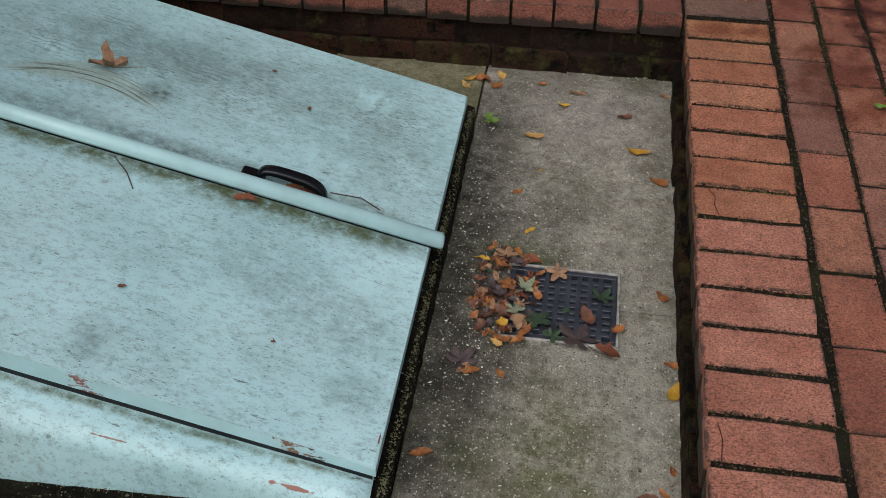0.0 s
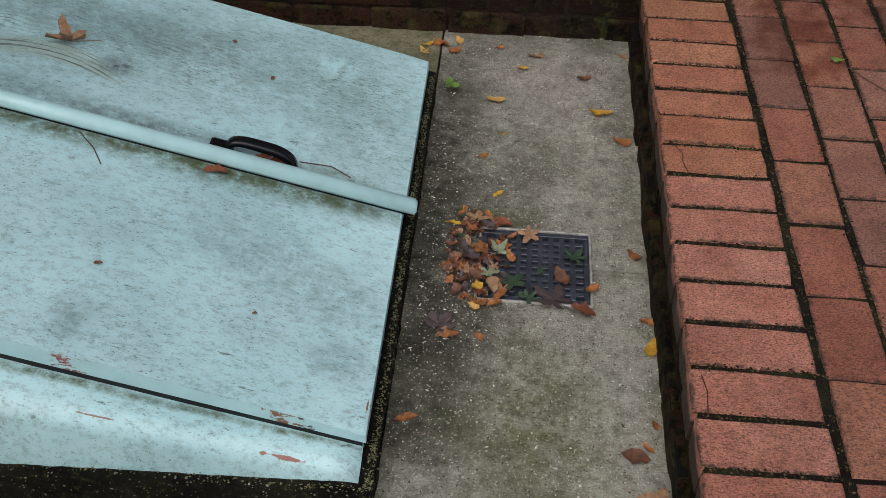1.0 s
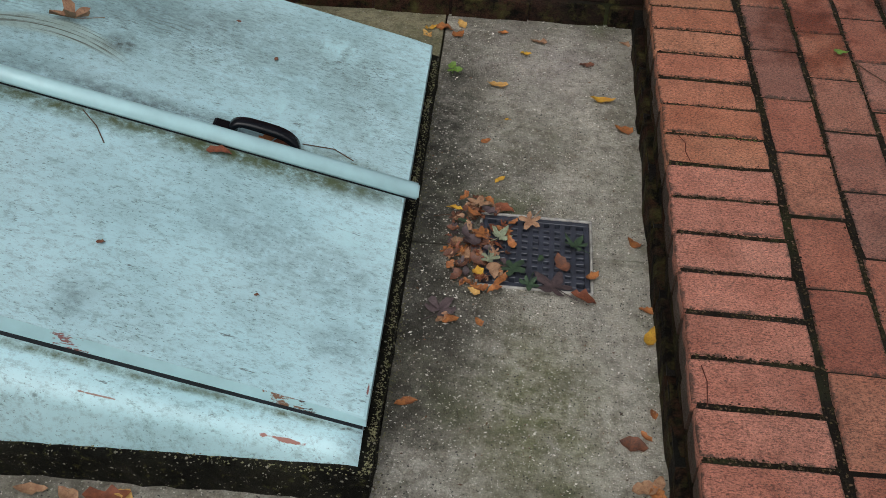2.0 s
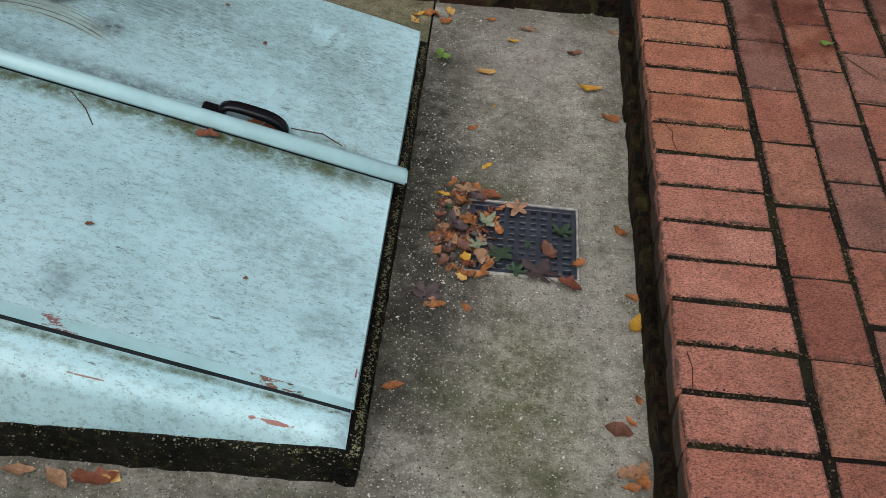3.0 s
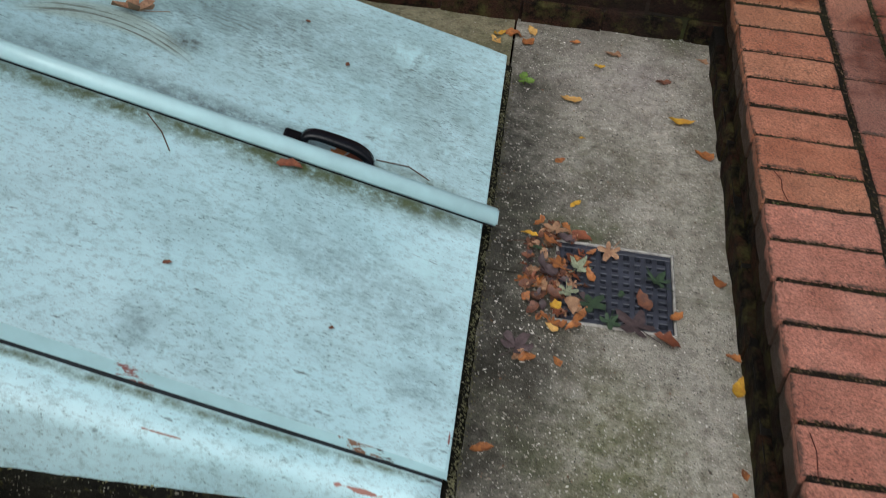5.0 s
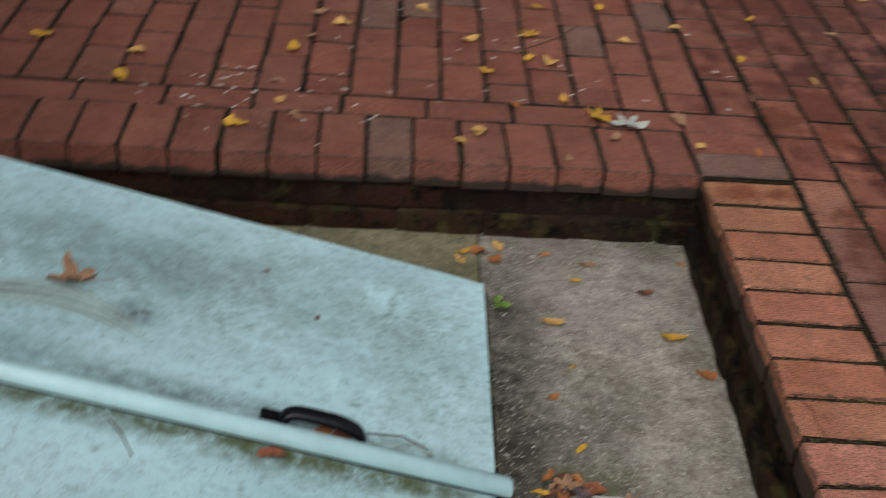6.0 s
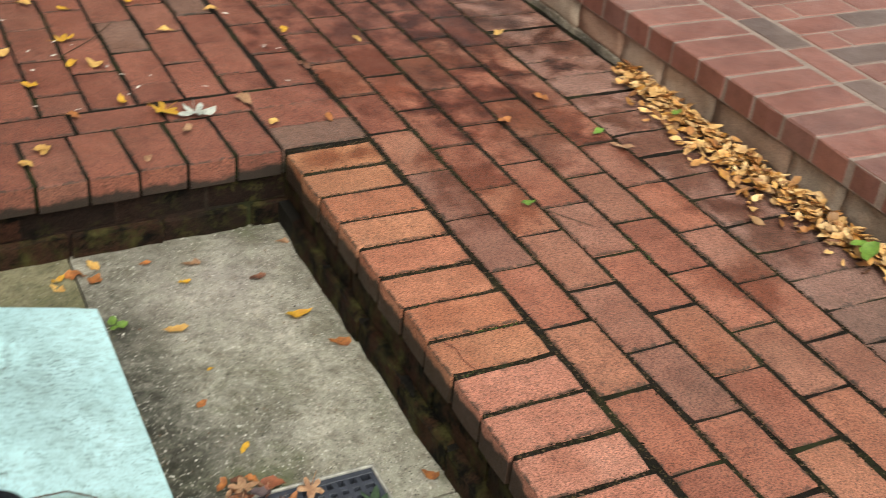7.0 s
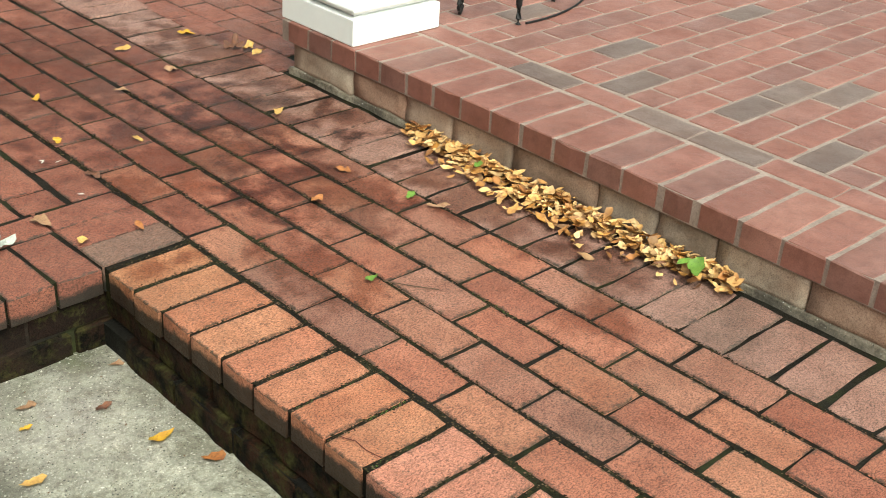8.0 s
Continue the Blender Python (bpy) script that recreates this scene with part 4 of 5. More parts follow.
for tone, x, y, s, turn, shape in (
        ("gold", -0.522, -0.091, 0.045, 120, "oval"), ("orange", -0.442, -0.081, 0.045, 60, "oval"), ("gold", -0.437, -0.029, 0.045, 110, "oval"),
        ("orange", -0.331, -0.051, 0.028, 0, "oval"), ("tan", -0.241, -0.085, 0.045, 170, "oval"), ("yellow", -0.270, -0.147, 0.030, 10, "oval"),
        ("tan", -0.024, -0.058, 0.035, 160, "oval"), ("brown", -0.120, -0.178, 0.040, 10, "oval"), ("gold", -0.334, -0.305, 0.052, 170, "oval"),
        ("yellow", -0.085, -0.339, 0.062, 5, "oval"), ("orange", -0.039, -0.450, 0.048, 150, "oval"), ("orange", -0.348, -0.539, 0.030, 40, "oval")):
    put_leaf(tone, x, y, Z1 - 0.003, s, turn, shape)
for tone, x, y, s, turn, shape in (
        ("yellow", -0.311, -0.679, 0.032, 50, "oval"), ("yellow", -0.304, -0.446, 0.016, 20, "oval"), ("orange", -0.033, -0.860, 0.036, 130, "oval"),
        ("orange", -0.019, -1.059, 0.032, 150, "oval"), ("yellow", -0.014, -1.132, 0.058, 75, "oval"), ("orange", -0.331, -1.129, 0.026, 120, "oval"),
        ("orange", -0.443, -1.344, 0.042, 20, "oval"), ("orange", -0.019, -1.319, 0.026, 100, "oval"), ("brown", -0.057, -1.395, 0.050, 170, "oval"),
        ("orange", -0.034, -1.373, 0.028, 130, "oval"), ("tan", -0.041, -1.485, 0.050, 20, "oval"), ("orange", -0.023, -1.495, 0.045, 110, "oval")):
    put_leaf(tone, x, y, Z1 if y < JOINT else Z1 - 0.003, s, turn, shape)
for tone, x, y, s, turn, shape in (
        ("tan", -0.019, -1.472, 0.04, 70, "oval"), ("orange", -0.041, -1.514, 0.035, 10, "oval"), ("tan", -1.001, -1.603, 0.055, 5, "oval"),
        ("tan", -0.941, -1.609, 0.055, 140, "oval"), ("rust", -0.880, -1.604, 0.075, 10, "oval"), ("gold", -0.860, -1.594, 0.04, 160, "oval"),
        ("purple", -0.405, -1.108, 0.062, 60, "lobed"), ("tan", -0.400, -1.130, 0.040, 60, "oval"), ("orange", -0.383, -1.131, 0.035, 30, "oval"),
        ("orange", -0.481, -0.056, 0.05, 170, "oval"), ("yellow", -0.515, -0.062, 0.035, 30, "oval"), ("rust", -0.515, -1.614, 0.03, 10, "oval")):
    put_leaf(tone, x, y, Z1 if y < JOINT else Z1 - 0.003, s, turn, shape)
# heap over the drain
HEAP = "heaped by the drain"
for tone, x, y, s, shape in (
        ("yellow", -0.401, -0.816, 0.045, "oval"), ("orange", -0.381, -0.775, 0.038, "oval"), ("tan", -0.351, -0.792, 0.060, "lobed"), ("brown", -0.353, -0.761, 0.040, "oval"),
        ("rust", -0.300, -0.791, 0.060, "oval"), ("purple", -0.329, -0.812, 0.055, "oval"), ("green", -0.382, -0.845, 0.045, "oval"), ("orange", -0.360, -0.829, 0.045, "oval"),
        ("orange", -0.339, -0.889, 0.055, "lobed"), ("purple", -0.373, -0.894, 0.050, "oval"), ("purple", -0.361, -0.919, 0.065, "oval"), ("pale", -0.305, -0.891, 0.055, "lobed"),
        ("pale", -0.321, -0.954, 0.050, "lobed"), ("orange", -0.280, -0.907, 0.040, "oval"), ("yellow", -0.344, -1.002, 0.045, "oval"), ("brown", -0.373, -0.984, 0.055, "oval"),
        ("brown", -0.393, -0.951, 0.045, "oval"), ("tan", -0.367, -0.950, 0.045, "oval"), ("rust", -0.332, -1.014, 0.045, "oval"), ("tan", -0.312, -0.993, 0.050, "oval")):
    put_leaf(tone, x, y, FLOOR + 0.008 + LEAVES.uniform(0, 0.012), s, None, shape, LEAVES.uniform(-22, 22), HEAP, "leaves on the drain", LEAVES.uniform(-20, 20))
for tone, x, y, s, shape in (
        ("orange", -0.298, -1.023, 0.048, "oval"), ("orange", -0.306, -1.046, 0.042, "oval"), ("orange", -0.330, -1.049, 0.042, "oval"), ("gold", -0.346, -1.058, 0.034, "oval"),
        ("orange", -0.290, -1.004, 0.035, "oval"), ("green", -0.276, -0.980, 0.070, "lobed"), ("green", -0.241, -1.018, 0.050, "lobed"), ("green", -0.221, -0.942, 0.030, "oval"),
        ("brown", -0.181, -0.954, 0.060, "oval"), ("green", -0.152, -0.894, 0.065, "lobed"), ("purple", -0.192, -1.020, 0.095, "lobed"), ("orange", -0.122, -0.985, 0.050, "oval"),
        ("rust", -0.138, -1.047, 0.065, "oval"), ("tan", -0.243, -0.827, 0.060, "lobed"), ("orange", -0.278, -0.836, 0.030, "oval"), ("orange", -0.330, -0.771, 0.035, "oval"),
        ("brown", -0.382, -1.013, 0.04, "oval"), ("rust", -0.320, -0.864, 0.04, "oval"), ("brown", -0.344, -0.972, 0.05, "oval"), ("brown", -0.368, -0.812, 0.05, "oval")):
    put_leaf(tone, x, y, FLOOR + 0.008 + LEAVES.uniform(0, 0.006), s, None, shape, LEAVES.uniform(-14, 14), HEAP, "leaves on the drain", LEAVES.uniform(-12, 12))
# on the terrace and path
BRICKS = "on red brick paving"
for tone, x, y, s, shape in (
        ("yellow", -1.575, 0.503, 0.06, "oval"), ("yellow", -1.339, 0.299, 0.07, "oval"), ("gold", -1.333, 0.448, 0.05, "oval"), ("yellow", -0.954, 0.529, 0.06, "oval"),
        ("yellow", -1.042, 0.103, 0.06, "oval"), ("gold", -0.844, 0.711, 0.055, "oval"), ("gold", -0.502, 0.653, 0.06, "oval"), ("yellow", -0.463, 0.467, 0.045, "oval"),
        ("yellow", -0.339, 0.715, 0.05, "lobed"), ("yellow", -0.280, 0.333, 0.045, "oval"), ("orange", -0.401, 0.287, 0.04, "oval"), ("yellow", -0.198, 0.263, 0.07, "lobed"),
        ("white", -0.134, 0.234, 0.085, "lobed"), ("tan", -0.006, 0.265, 0.06, "oval"), ("gold", -0.489, 0.138, 0.045, "oval"), ("gold", -0.537, 0.086, 0.04, "oval"),
        ("gold", 0.022, 0.137, 0.04, "oval"), ("orange", 0.154, 0.124, 0.045, "oval"), ("gold", -0.076, 0.719, 0.05, "oval"), ("yellow", 0.232, 0.655, 0.04, "oval")):
    put_leaf(tone, x, y, 0.003, s, None, shape, where=BRICKS)
for tone, x, y, s, shape in (
        ("tan", -0.915, 0.160, 0.04, "oval"), ("gold", 0.083, 0.833, 0.045, "oval"), ("yellow", 0.316, 0.94, 0.04, "oval"), ("tan", 0.536, 0.865, 0.05, "oval"),
        ("orange", 0.707, 0.089, 0.05, "oval"), ("tan", 0.763, -0.206, 0.06, "oval"), ("fresh", 0.750, -0.123, 0.04, "oval"), ("orange", 0.552, -0.008, 0.05, "oval"),
        ("fresh", 0.414, -0.371, 0.035, "oval"), ("gold", 0.804, 0.489, 0.05, "oval"), ("gold", 1.036, 0.966, 0.07, "oval"), ("brown", 1.004, 1.002, 0.07, "lobed"),
        ("gold", 1.043, 0.916, 0.06, "oval"), ("tan", 0.742, 0.930, 0.05, "oval"), ("gold", 0.707, 1.161, 0.06, "oval"), ("yellow", 0.955, 1.190, 0.06, "oval"),
        ("gold", -0.62, 0.95, 0.05, "oval"), ("yellow", -0.12, 0.95, 0.05, "oval"), ("gold", 0.40, 0.55, 0.05, "oval"), ("brown", 0.20, 0.42, 0.05, "oval")):
    put_leaf(tone, x, y, 0.003, s, None, shape, where=BRICKS)
# on the doors
tilt_deg = math.degrees(math.atan(SLOPE))
door_leaf_thing = put_leaf("tan", -1.195, -0.668, 0, 0.085, None, "lobed", where="on the teal cellar door")
door_leaf_thing.matrix_world = pose(-1.195, -0.668, door_z(-1.195) + 0.004, 0, tilt_deg, 0) @ pose(0, 0, 0, 0, 0, 205)
for v in door_leaf_thing.data.vertices:   # dried and folded on itself
    v.co.z += 0.030 * abs(v.co.y) / 0.05 + 0.004 * noise.noise((v.co.x * 60, v.co.y * 60, 0))
    v.co.y *= 0.55
for tone, x, y, s, turn in (("rust", -0.839, -0.958, 0.048, 12), ("orange", -0.765, -0.880, 0.05, 60), ("rust", -0.735, -0.884, 0.045, 10), ("brown", -0.960, -1.274, 0.016, 30), ("brown", -0.80, -0.60, 0.014, 80), ("brown", -0.90, -0.50, 0.012, 10), ("brown", -0.70, -1.30, 0.010, 10)):
    ob = put_leaf(tone, x, y, 0, s, None, "oval", where="on the teal cellar door")
    ob.matrix_world = pose(x, y, door_z(x) + 0.003, 0, tilt_deg, 0) @ pose(0, 0, 0, 0, 0, turn)
for tone, x, y, s in (("gold", -0.848, 1.039, 0.045), ("gold", -0.625, 0.845, 0.05), ("tan", -0.905, 0.77, 0.05), ("tan", -0.917, 0.608, 0.045), ("yellow", -0.345, 0.569, 0.045), ("gold", -0.295, 0.545, 0.06),
                      ("gold", -0.391, 0.984, 0.045), ("yellow", -0.297, 0.92, 0.04), ("tan", -0.009, 0.277, 0.045), ("tan", -0.177, 0.15, 0.035), ("gold", -0.493, 0.145, 0.04), ("tan", -0.536, 0.097, 0.03),
                      ("gold", -0.955, 0.237, 0.045), ("tan", -0.975, 0.331, 0.035), ("tan", -0.291, 0.045, 0.03)):
    put_leaf(tone, x, y, 0.004, s, None, "oval", where="on the brick terrace")
# drift of leaves at the foot of the porch: uncountable
for _ in range(130):
    a, r = LEAVES.uniform(0, 6.28), LEAVES.random() ** 0.7
    put_leaf(LEAVES.choice(("brown", "brown", "rust", "tan", "purple", "orange")), -0.345 + 0.062 * r * math.cos(a), -0.905 + 0.135 * r * math.sin(a), FLOOR + 0.006 + LEAVES.uniform(0, 0.004),
             LEAVES.uniform(0.014, 0.036), None, LEAVES.choice(("oval", "oval", "lobed")), LEAVES.uniform(-34, 34), HEAP, "leaves on the drain", LEAVES.uniform(-25, 25))
bm = bmesh.new()
for k in range(1000):
    t = LEAVES.random()
    y = 0.165 - 1.06 * t
    spread = 0.022 + 0.030 * math.sin(math.pi * t)
    x = 1.022 - abs(LEAVES.gauss(0, spread)) - 0.004
    s = LEAVES.choice((LEAVES.uniform(0.014, 0.034), LEAVES.uniform(0.022, 0.050)))
    z = 0.006 + max(0.0, 0.035 - (1.022 - x) * 0.22) * LEAVES.random()
    ovate(s, s * LEAVES.uniform(0.4, 0.6), s * LEAVES.uniform(0.02, 0.2), LEAVES.uniform(-0.3, 0.3), bm,
          pose(x, y, z, LEAVES.uniform(-25, 25), LEAVES.uniform(-25, 25), LEAVES.uniform(0, 360)), 4)
drift_mat, nt, b = start("drift_leaves", 0.5)
vec, r = scattered(nt, True)
tone = ramp(nt, r, [(0.0, (0.60, 0.29, 0.08)), (0.2, (0.74, 0.48, 0.20)), (0.4, (0.40, 0.17, 0.05)), (0.6, (0.78, 0.54, 0.26)), (0.8, (0.16, 0.06, 0.025)), (1.0, (0.52, 0.25, 0.05))])
nt.links.new(mix(nt, step(nt, noisy(nt, vec, 50.0), 0.4, 0.7), tone, mix(nt, 1.0, tone, (0.6, 0.5, 0.45), "MULTIPLY")), b.inputs["Base Color"])
tagged(part("leaf_drift", bm, drift_mat, smooth=True), "drift of golden brown leaves along the porch step", "leaf pile", kind="stuff")
for x, y, s in ((0.955, -0.81, 0.075), (0.975, -0.78, 0.06), (0.96, -0.14, 0.04)):
    put_leaf("fresh", x, y, 0.035, s, None, "oval", where="on the drift by the porch")

# green sprouts by the curb, moss in joints, twigs, petals
sprout = tagged(root("seedling", -0.446, -0.262, FLOOR), "small fresh green seedling by the curb", "plant")
for dx, dy, turn, s in ((0.0, 0.012, 60, 0.026), (0.02, -0.012, 10, 0.026), (-0.004, -0.02, 250, 0.020)):
    ob = part("leaf", ovate(s, s * 0.75, 0.003, 0.1), LEAF["fresh"], smooth=True)
    ob.matrix_world = pose(-0.446 + dx * 0.8, -0.262 + dy * 0.8, FLOOR + 0.014, 10, -12, turn)
    under(ob, sprout)
under(part("stem", sweep(bmesh.new(), [(-0.444, -0.265, FLOOR), (-0.443, -0.263, FLOOR + 0.008), (-0.445, -0.26, FLOOR + 0.014)], 0.001, 5), LEAF["fresh"]), sprout)


def moss_line(x0, x1, y0, y1, n, z=-0.004):
    bm = bmesh.new()
    for _ in range(n * 4):
        t = LEAVES.random()
        m = Matrix.LocRotScale((x0 + (x1 - x0) * t + LEAVES.gauss(0, 0.0022), y0 + (y1 - y0) * t + LEAVES.gauss(0, 0.0022), z + LEAVES.uniform(-0.002, 0.0015)), None,
                               (LEAVES.uniform(0.0008, 0.0022), LEAVES.uniform(0.0008, 0.0020), LEAVES.uniform(0.0006, 0.0016)))
        bmesh.ops.create_icosphere(bm, subdivisions=1, radius=1.0, matrix=m)
    return tagged(part("moss", bm, MOSS, smooth=True), "bright green moss in a paving joint", "moss", kind="stuff")


OLIVE = plain_material("olive_moss", (0.25, 0.235, 0.12), 0.95, 0.0, 0.4, 90, 0.003)


def crumbs(name, spots, material):
    """Many eight-sided crumbs in one mesh: (centre, half sizes, turn)."""
    verts, faces = [], []
    for (x, y, z), (a, b, c), turn in spots:
        k = len(verts)
        ca, sa = math.cos(turn), math.sin(turn)
        verts += [(x + p * ca - q * sa, y + p * sa + q * ca, z + r) for p, q, r in ((a, 0, 0), (0, b, 0), (-a, 0, 0), (0, -b, 0), (0, 0, c), (0, 0, -c))]
        faces += [(k + i, k + (i + 1) % 4, k + 4) for i in range(4)] + [(k + (i + 1) % 4, k + i, k + 5) for i in range(4)]
    me = bpy.data.meshes.new(name)
    me.from_pydata(verts, [], faces)
    me.materials.append(material)
    return new(name, me)


def lichen(n, spread, tones):
    spots = []
    for _ in range(n):
        s = LEAVES.choice((LEAVES.uniform(0.0005, 0.0014), LEAVES.uniform(0.0008, 0.0020)))
        spots.append((spread(), (s * LEAVES.uniform(0.7, 1.6), s * LEAVES.uniform(0.7, 1.8), s * 0.6), LEAVES.uniform(0, 3)))
    return tagged(crumbs("moss", spots, tones), "low olive moss and lichen on the concrete curb", "moss", kind="stuff")


lichen(3600, lambda: (-0.4855 + LEAVES.gauss(0, 0.0045), LEAVES.uniform(-1.56, -0.33), -0.129 + LEAVES.gauss(0, 0.002)), OLIVE)
lichen(700, lambda: (LEAVES.uniform(-1.5, -0.49), -1.557 + LEAVES.gauss(0, 0.004), -0.128 + LEAVES.gauss(0, 0.002)), OLIVE)
lichen(450, lambda: (-0.475 + abs(LEAVES.gauss(0, 0.006)), LEAVES.uniform(-1.56, -0.30), FLOOR + 0.003), OLIVE)
moss_line(0.10, 0.19, -7 * P, -7 * P, 46)
moss_line(0.02, 0.07, -6 * P, -6 * P, 14)
moss_line(0.11, 0.15, -6 * P, -6 * P, 14)
moss_line(0.02, 0.06, -8 * P, -8 * P, 12)
moss_line(0.554, 0.554, -0.52, -0.72, 26)
moss_line(-0.555, -0.568, 0.32, 0.75, 40)
moss_line(-0.772, -0.785, 0.31, 0.75, 40)
moss_line(-0.338, -0.351, 0.33, 0.85, 40)
bm = bmesh.new()
for _ in range(70):
    x, y = LEAVES.gauss(-1.05, 0.22), LEAVES.gauss(0.25, 0.09)
    if LEAVES.random() < 0.4:
        x, y = LEAVES.uniform(-0.9, 0.2), LEAVES.uniform(0.3, 0.9)
    ovate(LEAVES.uniform(0.010, 0.022), 0.006, 0.001, 0.1, bm, pose(x, max(y, 0.03), 0.004, LEAVES.uniform(-10, 10), 0, LEAVES.uniform(0, 360)), 3)
tagged(part("petals", bm, PETAL), "scattered small whitish petals on the terrace bricks", "petals", kind="stuff")
for name, pts in (("twig", [(-0.60, -0.868, door_z(-0.60) + 0.003), (-0.64, -0.850, door_z(-0.64) + 0.004), (-0.70, -0.862, door_z(-0.70) + 0.004)]),
                  ("twig", [(-1.03, -1.02, door_z(-1.03) + 0.002), (-1.055, -0.98, door_z(-1.055) + 0.003), (-1.09, -0.945, door_z(-1.09) + 0.003)]),
                  ("twig", [(0.43, -0.39, 0.004), (0.46, -0.44, 0.005), (0.50, -0.49, 0.004)]),
                  ("twig", [(-0.36, 0.62, 0.005), (-0.27, 0.70, 0.007), (-0.20, 0.80, 0.005)]),
                  ("twig", [(-0.44, -0.825, FLOOR + 0.003), (-0.41, -0.82, FLOOR + 0.006), (-0.39, -0.825, FLOOR + 0.004)])):
    tagged(part(name, sweep(bmesh.new(), pts, 0.0012, 5), TWIG), "thin bare dry twig", "twig")

for pts in ([(0.018, -0.640, 0), (0.026, -0.665, 0), (0.022, -0.690, 0), (0.030, -0.728, 0)], [(0.020, -1.385, 0), (0.026, -1.42, 0), (0.022, -1.47, 0)], [(0.030, -0.745, 0), (0.042, -0.770, 0), (0.040, -0.80, 0), (0.047, -0.832, 0)]):
    part("crack", sweep(bmesh.new(), pts, 0.0010, 5, 0.6), CRACK, bed_east)

# grit on the concrete: crumbs of leaf and stone
spots = []
for _ in range(4200):
    x, y = LEAVES.uniform(-0.49, -0.005), LEAVES.uniform(-1.9, 0.03)
    if DX0 < x < DX1 and DY0 < y < DY1:
        continue
    s = (LEAVES.uniform(0.0006, 0.0014) if LEAVES.random() < 0.85 else LEAVES.uniform(0.0013, 0.0026))
    spots.append(((x, y, FLOOR + (0.003 if y < JOINT else 0.0) + s * 0.2), (s * LEAVES.uniform(0.8, 2.2), s, s * 0.7), LEAVES.uniform(0, 3)))
grit_mat, nt, b = start("grit", 0.8)
_, r = scattered(nt, True)
nt.links.new(ramp(nt, r, [(0.0, (0.62, 0.60, 0.54)), (0.25, (0.30, 0.27, 0.22)), (0.45, (0.16, 0.09, 0.05)), (0.6, (0.03, 0.026, 0.02)), (0.72, (0.70, 0.67, 0.60)), (1.0, (0.74, 0.71, 0.65))]), b.inputs["Base Color"])
tagged(crumbs("grit", spots, grit_mat), "fine pale and dark grit scattered on the concrete", "grit", kind="stuff")

soil_mat, nt, b = start("joint_soil", 0.9)
b.inputs["Specular IOR Level"].default_value = 0.1
_, r = scattered(nt, True)
nt.links.new(ramp(nt, r, [(0.0, (0.010, 0.008, 0.006)), (0.35, (0.03, 0.022, 0.012)), (0.6, (0.012, 0.010, 0.007)), (0.8, (0.07, 0.055, 0.025)), (1.0, (0.16, 0.10, 0.07))]), b.inputs["Base Color"])
spots = []
for k in range(19):
    for _ in range(150):
        s = LEAVES.uniform(0.0008, 0.0026)
        spots.append(((LEAVES.uniform(0.004, 0.205), -P * k + LEAVES.gauss(0, 0.0042), -0.0018 + LEAVES.uniform(-0.001, 0.0018)), (s * LEAVES.uniform(0.8, 1.8), s, s * 0.7), LEAVES.uniform(0, 3)))
for c in range(6):
    for _ in range(1500):
        s = LEAVES.uniform(0.0008, 0.0028)
        spots.append(((0.2105 + 0.113 * c + LEAVES.gauss(0, 0.0048), LEAVES.uniform(-1.9, 0.9), -0.0018 + LEAVES.uniform(-0.001, 0.0018)), (s, s * LEAVES.uniform(0.8, 1.8), s * 0.7), LEAVES.uniform(0, 3)))
tagged(crumbs("soil", spots, soil_mat), "dark soil and crumbs lying in the paving joints", "soil", kind="stuff")

# ---- bricks, last ----
B_EDGE = brick_meshes("edge_header", 0.202, 0.0965, 0.062, ORANGE)
B_PINK = brick_meshes("rosy_header", 0.202, 0.0965, 0.062, PINK)
B_ROSE = brick_meshes("path_stretcher", 0.1955, 0.1045, 0.062, ROSE)
B_WORN = brick_meshes("worn_header", 0.230, 0.1045, 0.062, WORN, bevel=0.004, wobble=0.0030)
B_RED = brick_meshes("terrace_stretcher", 0.196, 0.1045, 0.062, RED)
B_REDH = brick_meshes("terrace_header", 0.205, 0.1005, 0.062, RED)
B_REDR = brick_meshes("terrace_row", 0.198, 0.094, 0.062, RED)
B_GREY = brick_meshes("grey_stretcher", 0.194, 0.098, 0.062, GREYB)
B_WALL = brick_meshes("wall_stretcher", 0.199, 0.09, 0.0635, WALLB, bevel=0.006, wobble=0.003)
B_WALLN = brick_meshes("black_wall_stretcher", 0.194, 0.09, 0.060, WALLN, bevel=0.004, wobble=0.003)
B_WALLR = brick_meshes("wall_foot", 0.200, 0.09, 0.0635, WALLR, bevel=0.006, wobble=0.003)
B_PORH = brick_meshes("porch_header", 0.250, 0.0975, 0.060, PORCHB, bevel=0.003, wobble=0.001)
B_POR = brick_meshes("porch_stretcher", 0.197, 0.0905, 0.05, PORCHB, bevel=0.002, wobble=0.0008)
B_PORG = brick_meshes("porch_grey", 0.197, 0.0905, 0.05, PORCHG, bevel=0.002, wobble=0.0008)

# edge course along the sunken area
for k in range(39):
    # from the ninth on, headers carry the sky sheen as pinker colour
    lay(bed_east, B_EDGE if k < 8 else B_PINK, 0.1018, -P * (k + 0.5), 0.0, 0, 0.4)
# path courses, each with its own stagger
for c, phase in enumerate((-0.171, -0.079, -0.193, -0.090, -0.165)):
    x = 0.269 + 0.113 * c
    y = phase - 18 * S
    while y < 2.3:
        lay(bed_east, B_GREY if LAY.random() < 0.05 else B_ROSE if y < 0.35 else B_RED, x, y + S / 2, 0.0, 90, 0.5)
        y += S
k = -20
while -1.94 + 0.109 * k < 2.4:
    lay(bed_east, B_WORN, 0.895, -1.94 + 0.109 * k, 0.0, 0, 0.7, 0.002, 0.003)
    k += 1
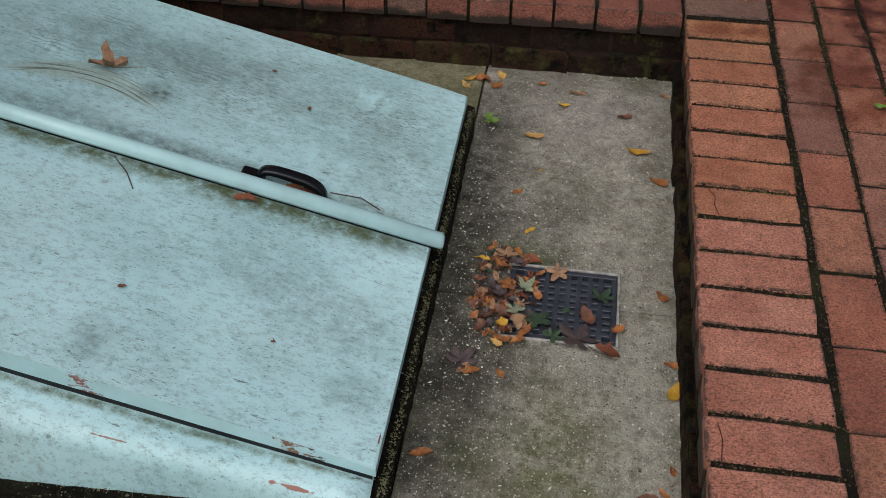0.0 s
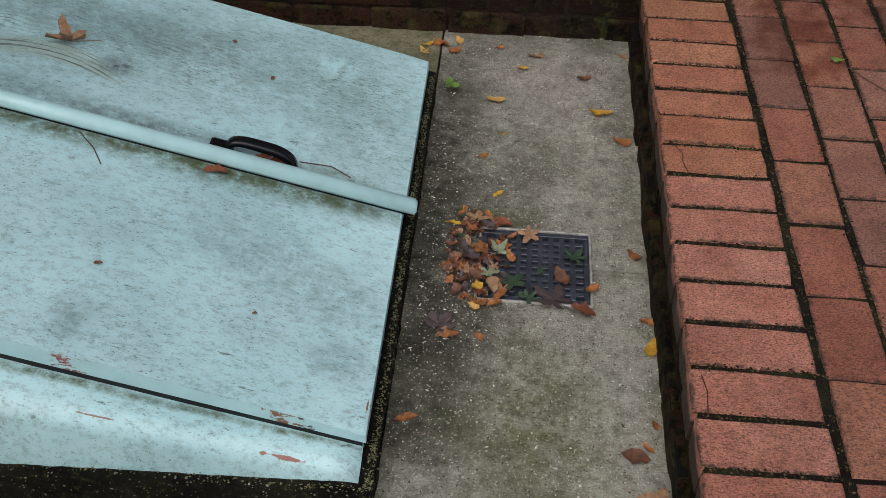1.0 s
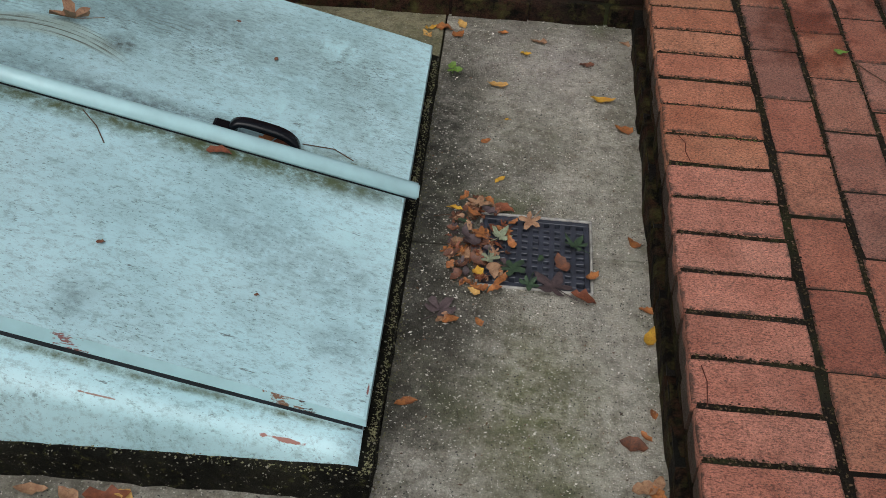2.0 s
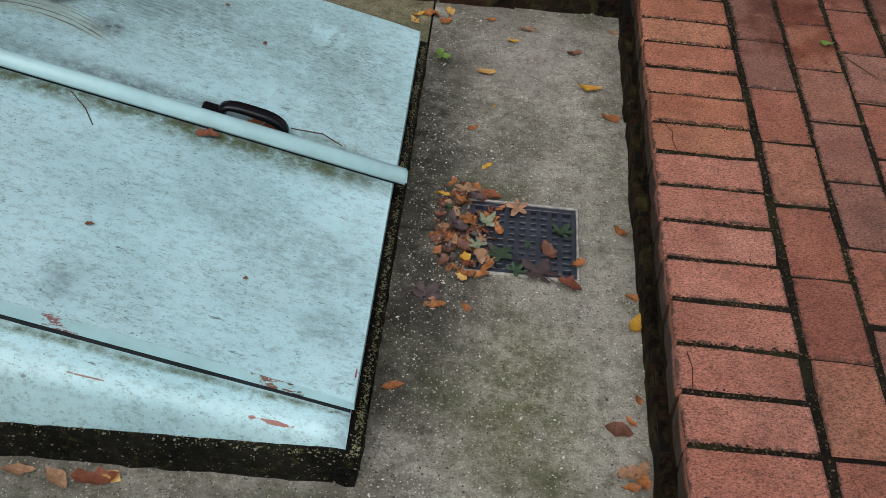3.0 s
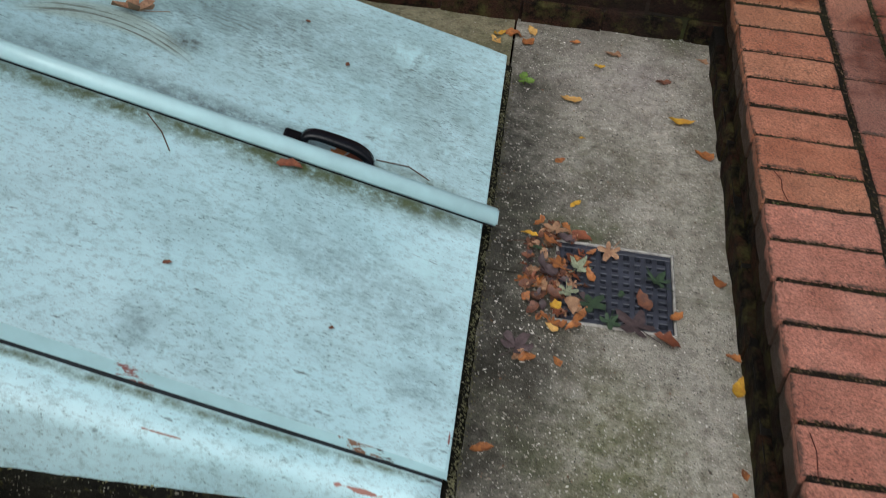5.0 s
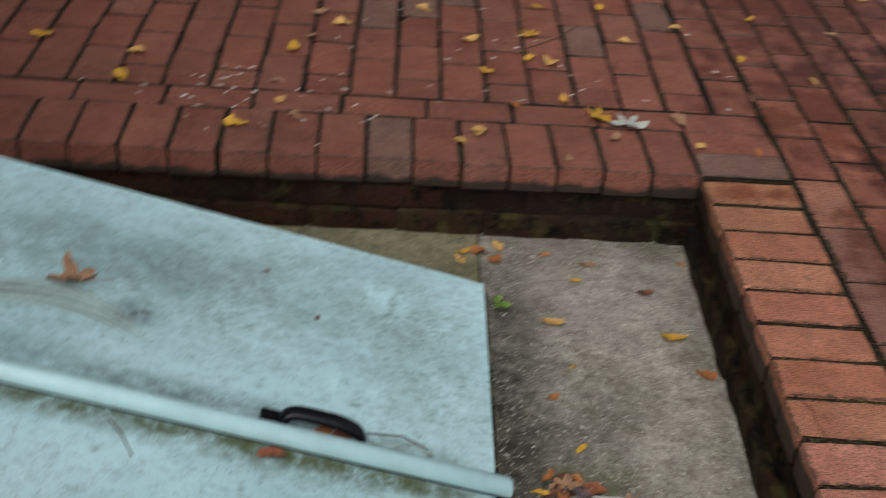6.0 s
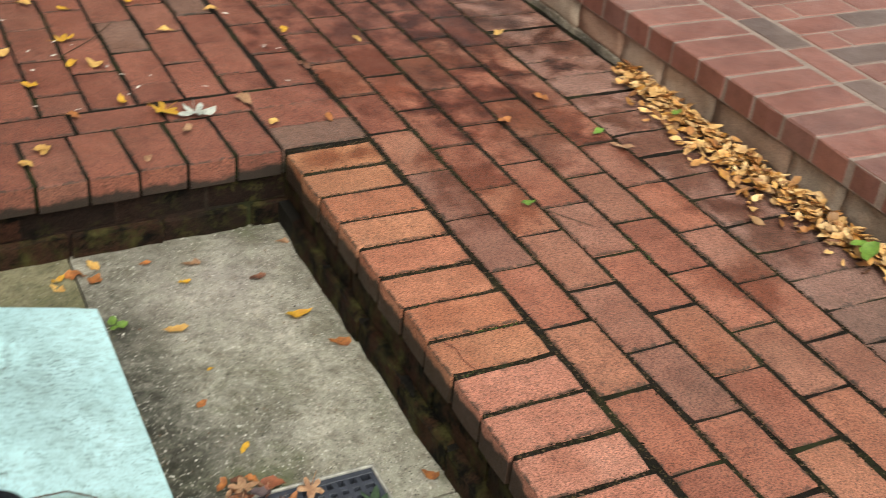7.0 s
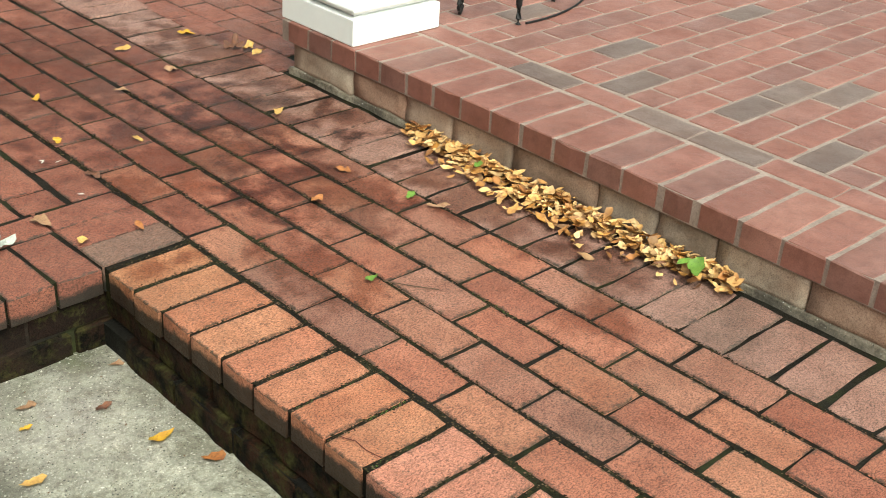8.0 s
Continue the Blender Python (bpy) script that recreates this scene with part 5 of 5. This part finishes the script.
# terrace: edge headers, one row along the edge, then courses running away
Q = 0.1065
for k in range(19):
    lay(bed_north, B_GREY if k in (6,) else B_REDH, -Q * (k + 0.5), 0.102, 0.0, 90, 0.5)
for y in (0.052, 0.157):
    ob = lay(bed_north, B_GREY if y < 0.1 else B_RED, 0.109, y, 0.0, 0, 0.3)
    ob.scale = (1.06, 1.03, 1)
for k in range(11):
    lay(bed_north, B_REDR, 0.108 - 0.2035 * k, 0.255, 0.0, 0, 0.4)
for c in range(21):
    x = 0.146 - 0.111 * c + (0.007 if c == 0 else 0.0)
    y = 0.309 + (-S / 2 if c % 2 else 0.0)
    while y < 1.75:
        if y > 0.25:
            lay(bed_north, B_GREY if LAY.random() < 0.04 else B_RED, x + 0.0297 * y, y + S / 2, 0.0, 88.3, 0.6)
        elif c % 2:
            ob = lay(bed_north, B_RED, x + 0.009, 0.309 + S / 4, 0.0, 88.3, 0.4)
            ob.scale = (0.47, 1, 1)
        y += S
# paving beyond the porch
for c in range(9):
    x = 1.046 + P * c
    y = 0.75 + (S / 2 if c % 2 else 0)
    while y < 2.4:
        lay(bed_corner, B_RED, x, y + S / 2, 0.0, 90, 0.6)
        y += S
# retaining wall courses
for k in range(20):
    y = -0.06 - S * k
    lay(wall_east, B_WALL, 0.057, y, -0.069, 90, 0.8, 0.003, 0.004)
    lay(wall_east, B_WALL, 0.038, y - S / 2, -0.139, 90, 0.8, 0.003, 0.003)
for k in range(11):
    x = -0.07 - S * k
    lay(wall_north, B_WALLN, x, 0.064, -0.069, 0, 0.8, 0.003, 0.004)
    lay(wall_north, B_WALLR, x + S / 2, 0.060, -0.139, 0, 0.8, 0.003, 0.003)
# the terrace edge runs a little askew
for ob in (bed_north, wall_north):
    ob.matrix_world = pose(0, 0.014, 0, 0, 0, 1.7)
# porch: header edge, border row, courses, stone base
for k in range(27):
    lay(porch, B_PORH, PX + 0.125, 0.691 - 0.1066 * k, PZ, 0, 0.2, 0.0006, 0.001)
for k in range(13):
    y = 0.589 - 0.201 * k
    lay(porch, B_PORG if k in (3, 5, 6) else B_POR, 1.334, y, PZ, 90, 0.15, 0.0006, 0.001)
GREYS = ((1.735, 0.007), (1.495, -0.192), (1.525, -0.491), (1.80, -0.491), (1.90, -0.591), (1.43, -0.79), (1.64, 0.406))
for c in range(23):
    y = 0.705 - 0.0997 * c
    x = 1.392 + (0.104 if c % 2 == 0 else 0.0)
    if c % 2 == 0:
        ob = lay(porch, B_POR, 1.442, y, PZ, 0, 0.15, 0.0006, 0.0)
        ob.scale = (0.49, 1, 1)
    while x < 3.6:
        grey_one = any(abs(y - q) < 0.05 and abs(x + 0.104 - p) < 0.104 for p, q in GREYS) or (x > 2.0 and LAY.random() < 0.10)
        lay(porch, B_PORG if grey_one else B_POR, x + 0.104, y, PZ, 0, 0.15, 0.0006, 0.001)
        x += 0.208
y = PY - 0.04
while y > -3.9:
    length = LAY.uniform(0.13, 0.34)
    bm = block(bmesh.new(), 1.036, 1.06, -length / 2 + 0.003, length / 2 - 0.003, 0.012, 0.093)
    bmesh.ops.subdivide_edges(bm, edges=[e for e in bm.edges if e.calc_length() > 0.05], cuts=5, use_grid_fill=True)
    for v in bm.verts:
        if v.co.x < 1.04:
            v.co.x += 0.009 * noise.noise((v.co.y * 14, v.co.z * 22, y * 5)) - 0.001
    ob = part("stone", bm, PLINTHB, porch, smooth=True)
    ob.matrix_basis = pose(0, y - length / 2, 0)
    y -= length
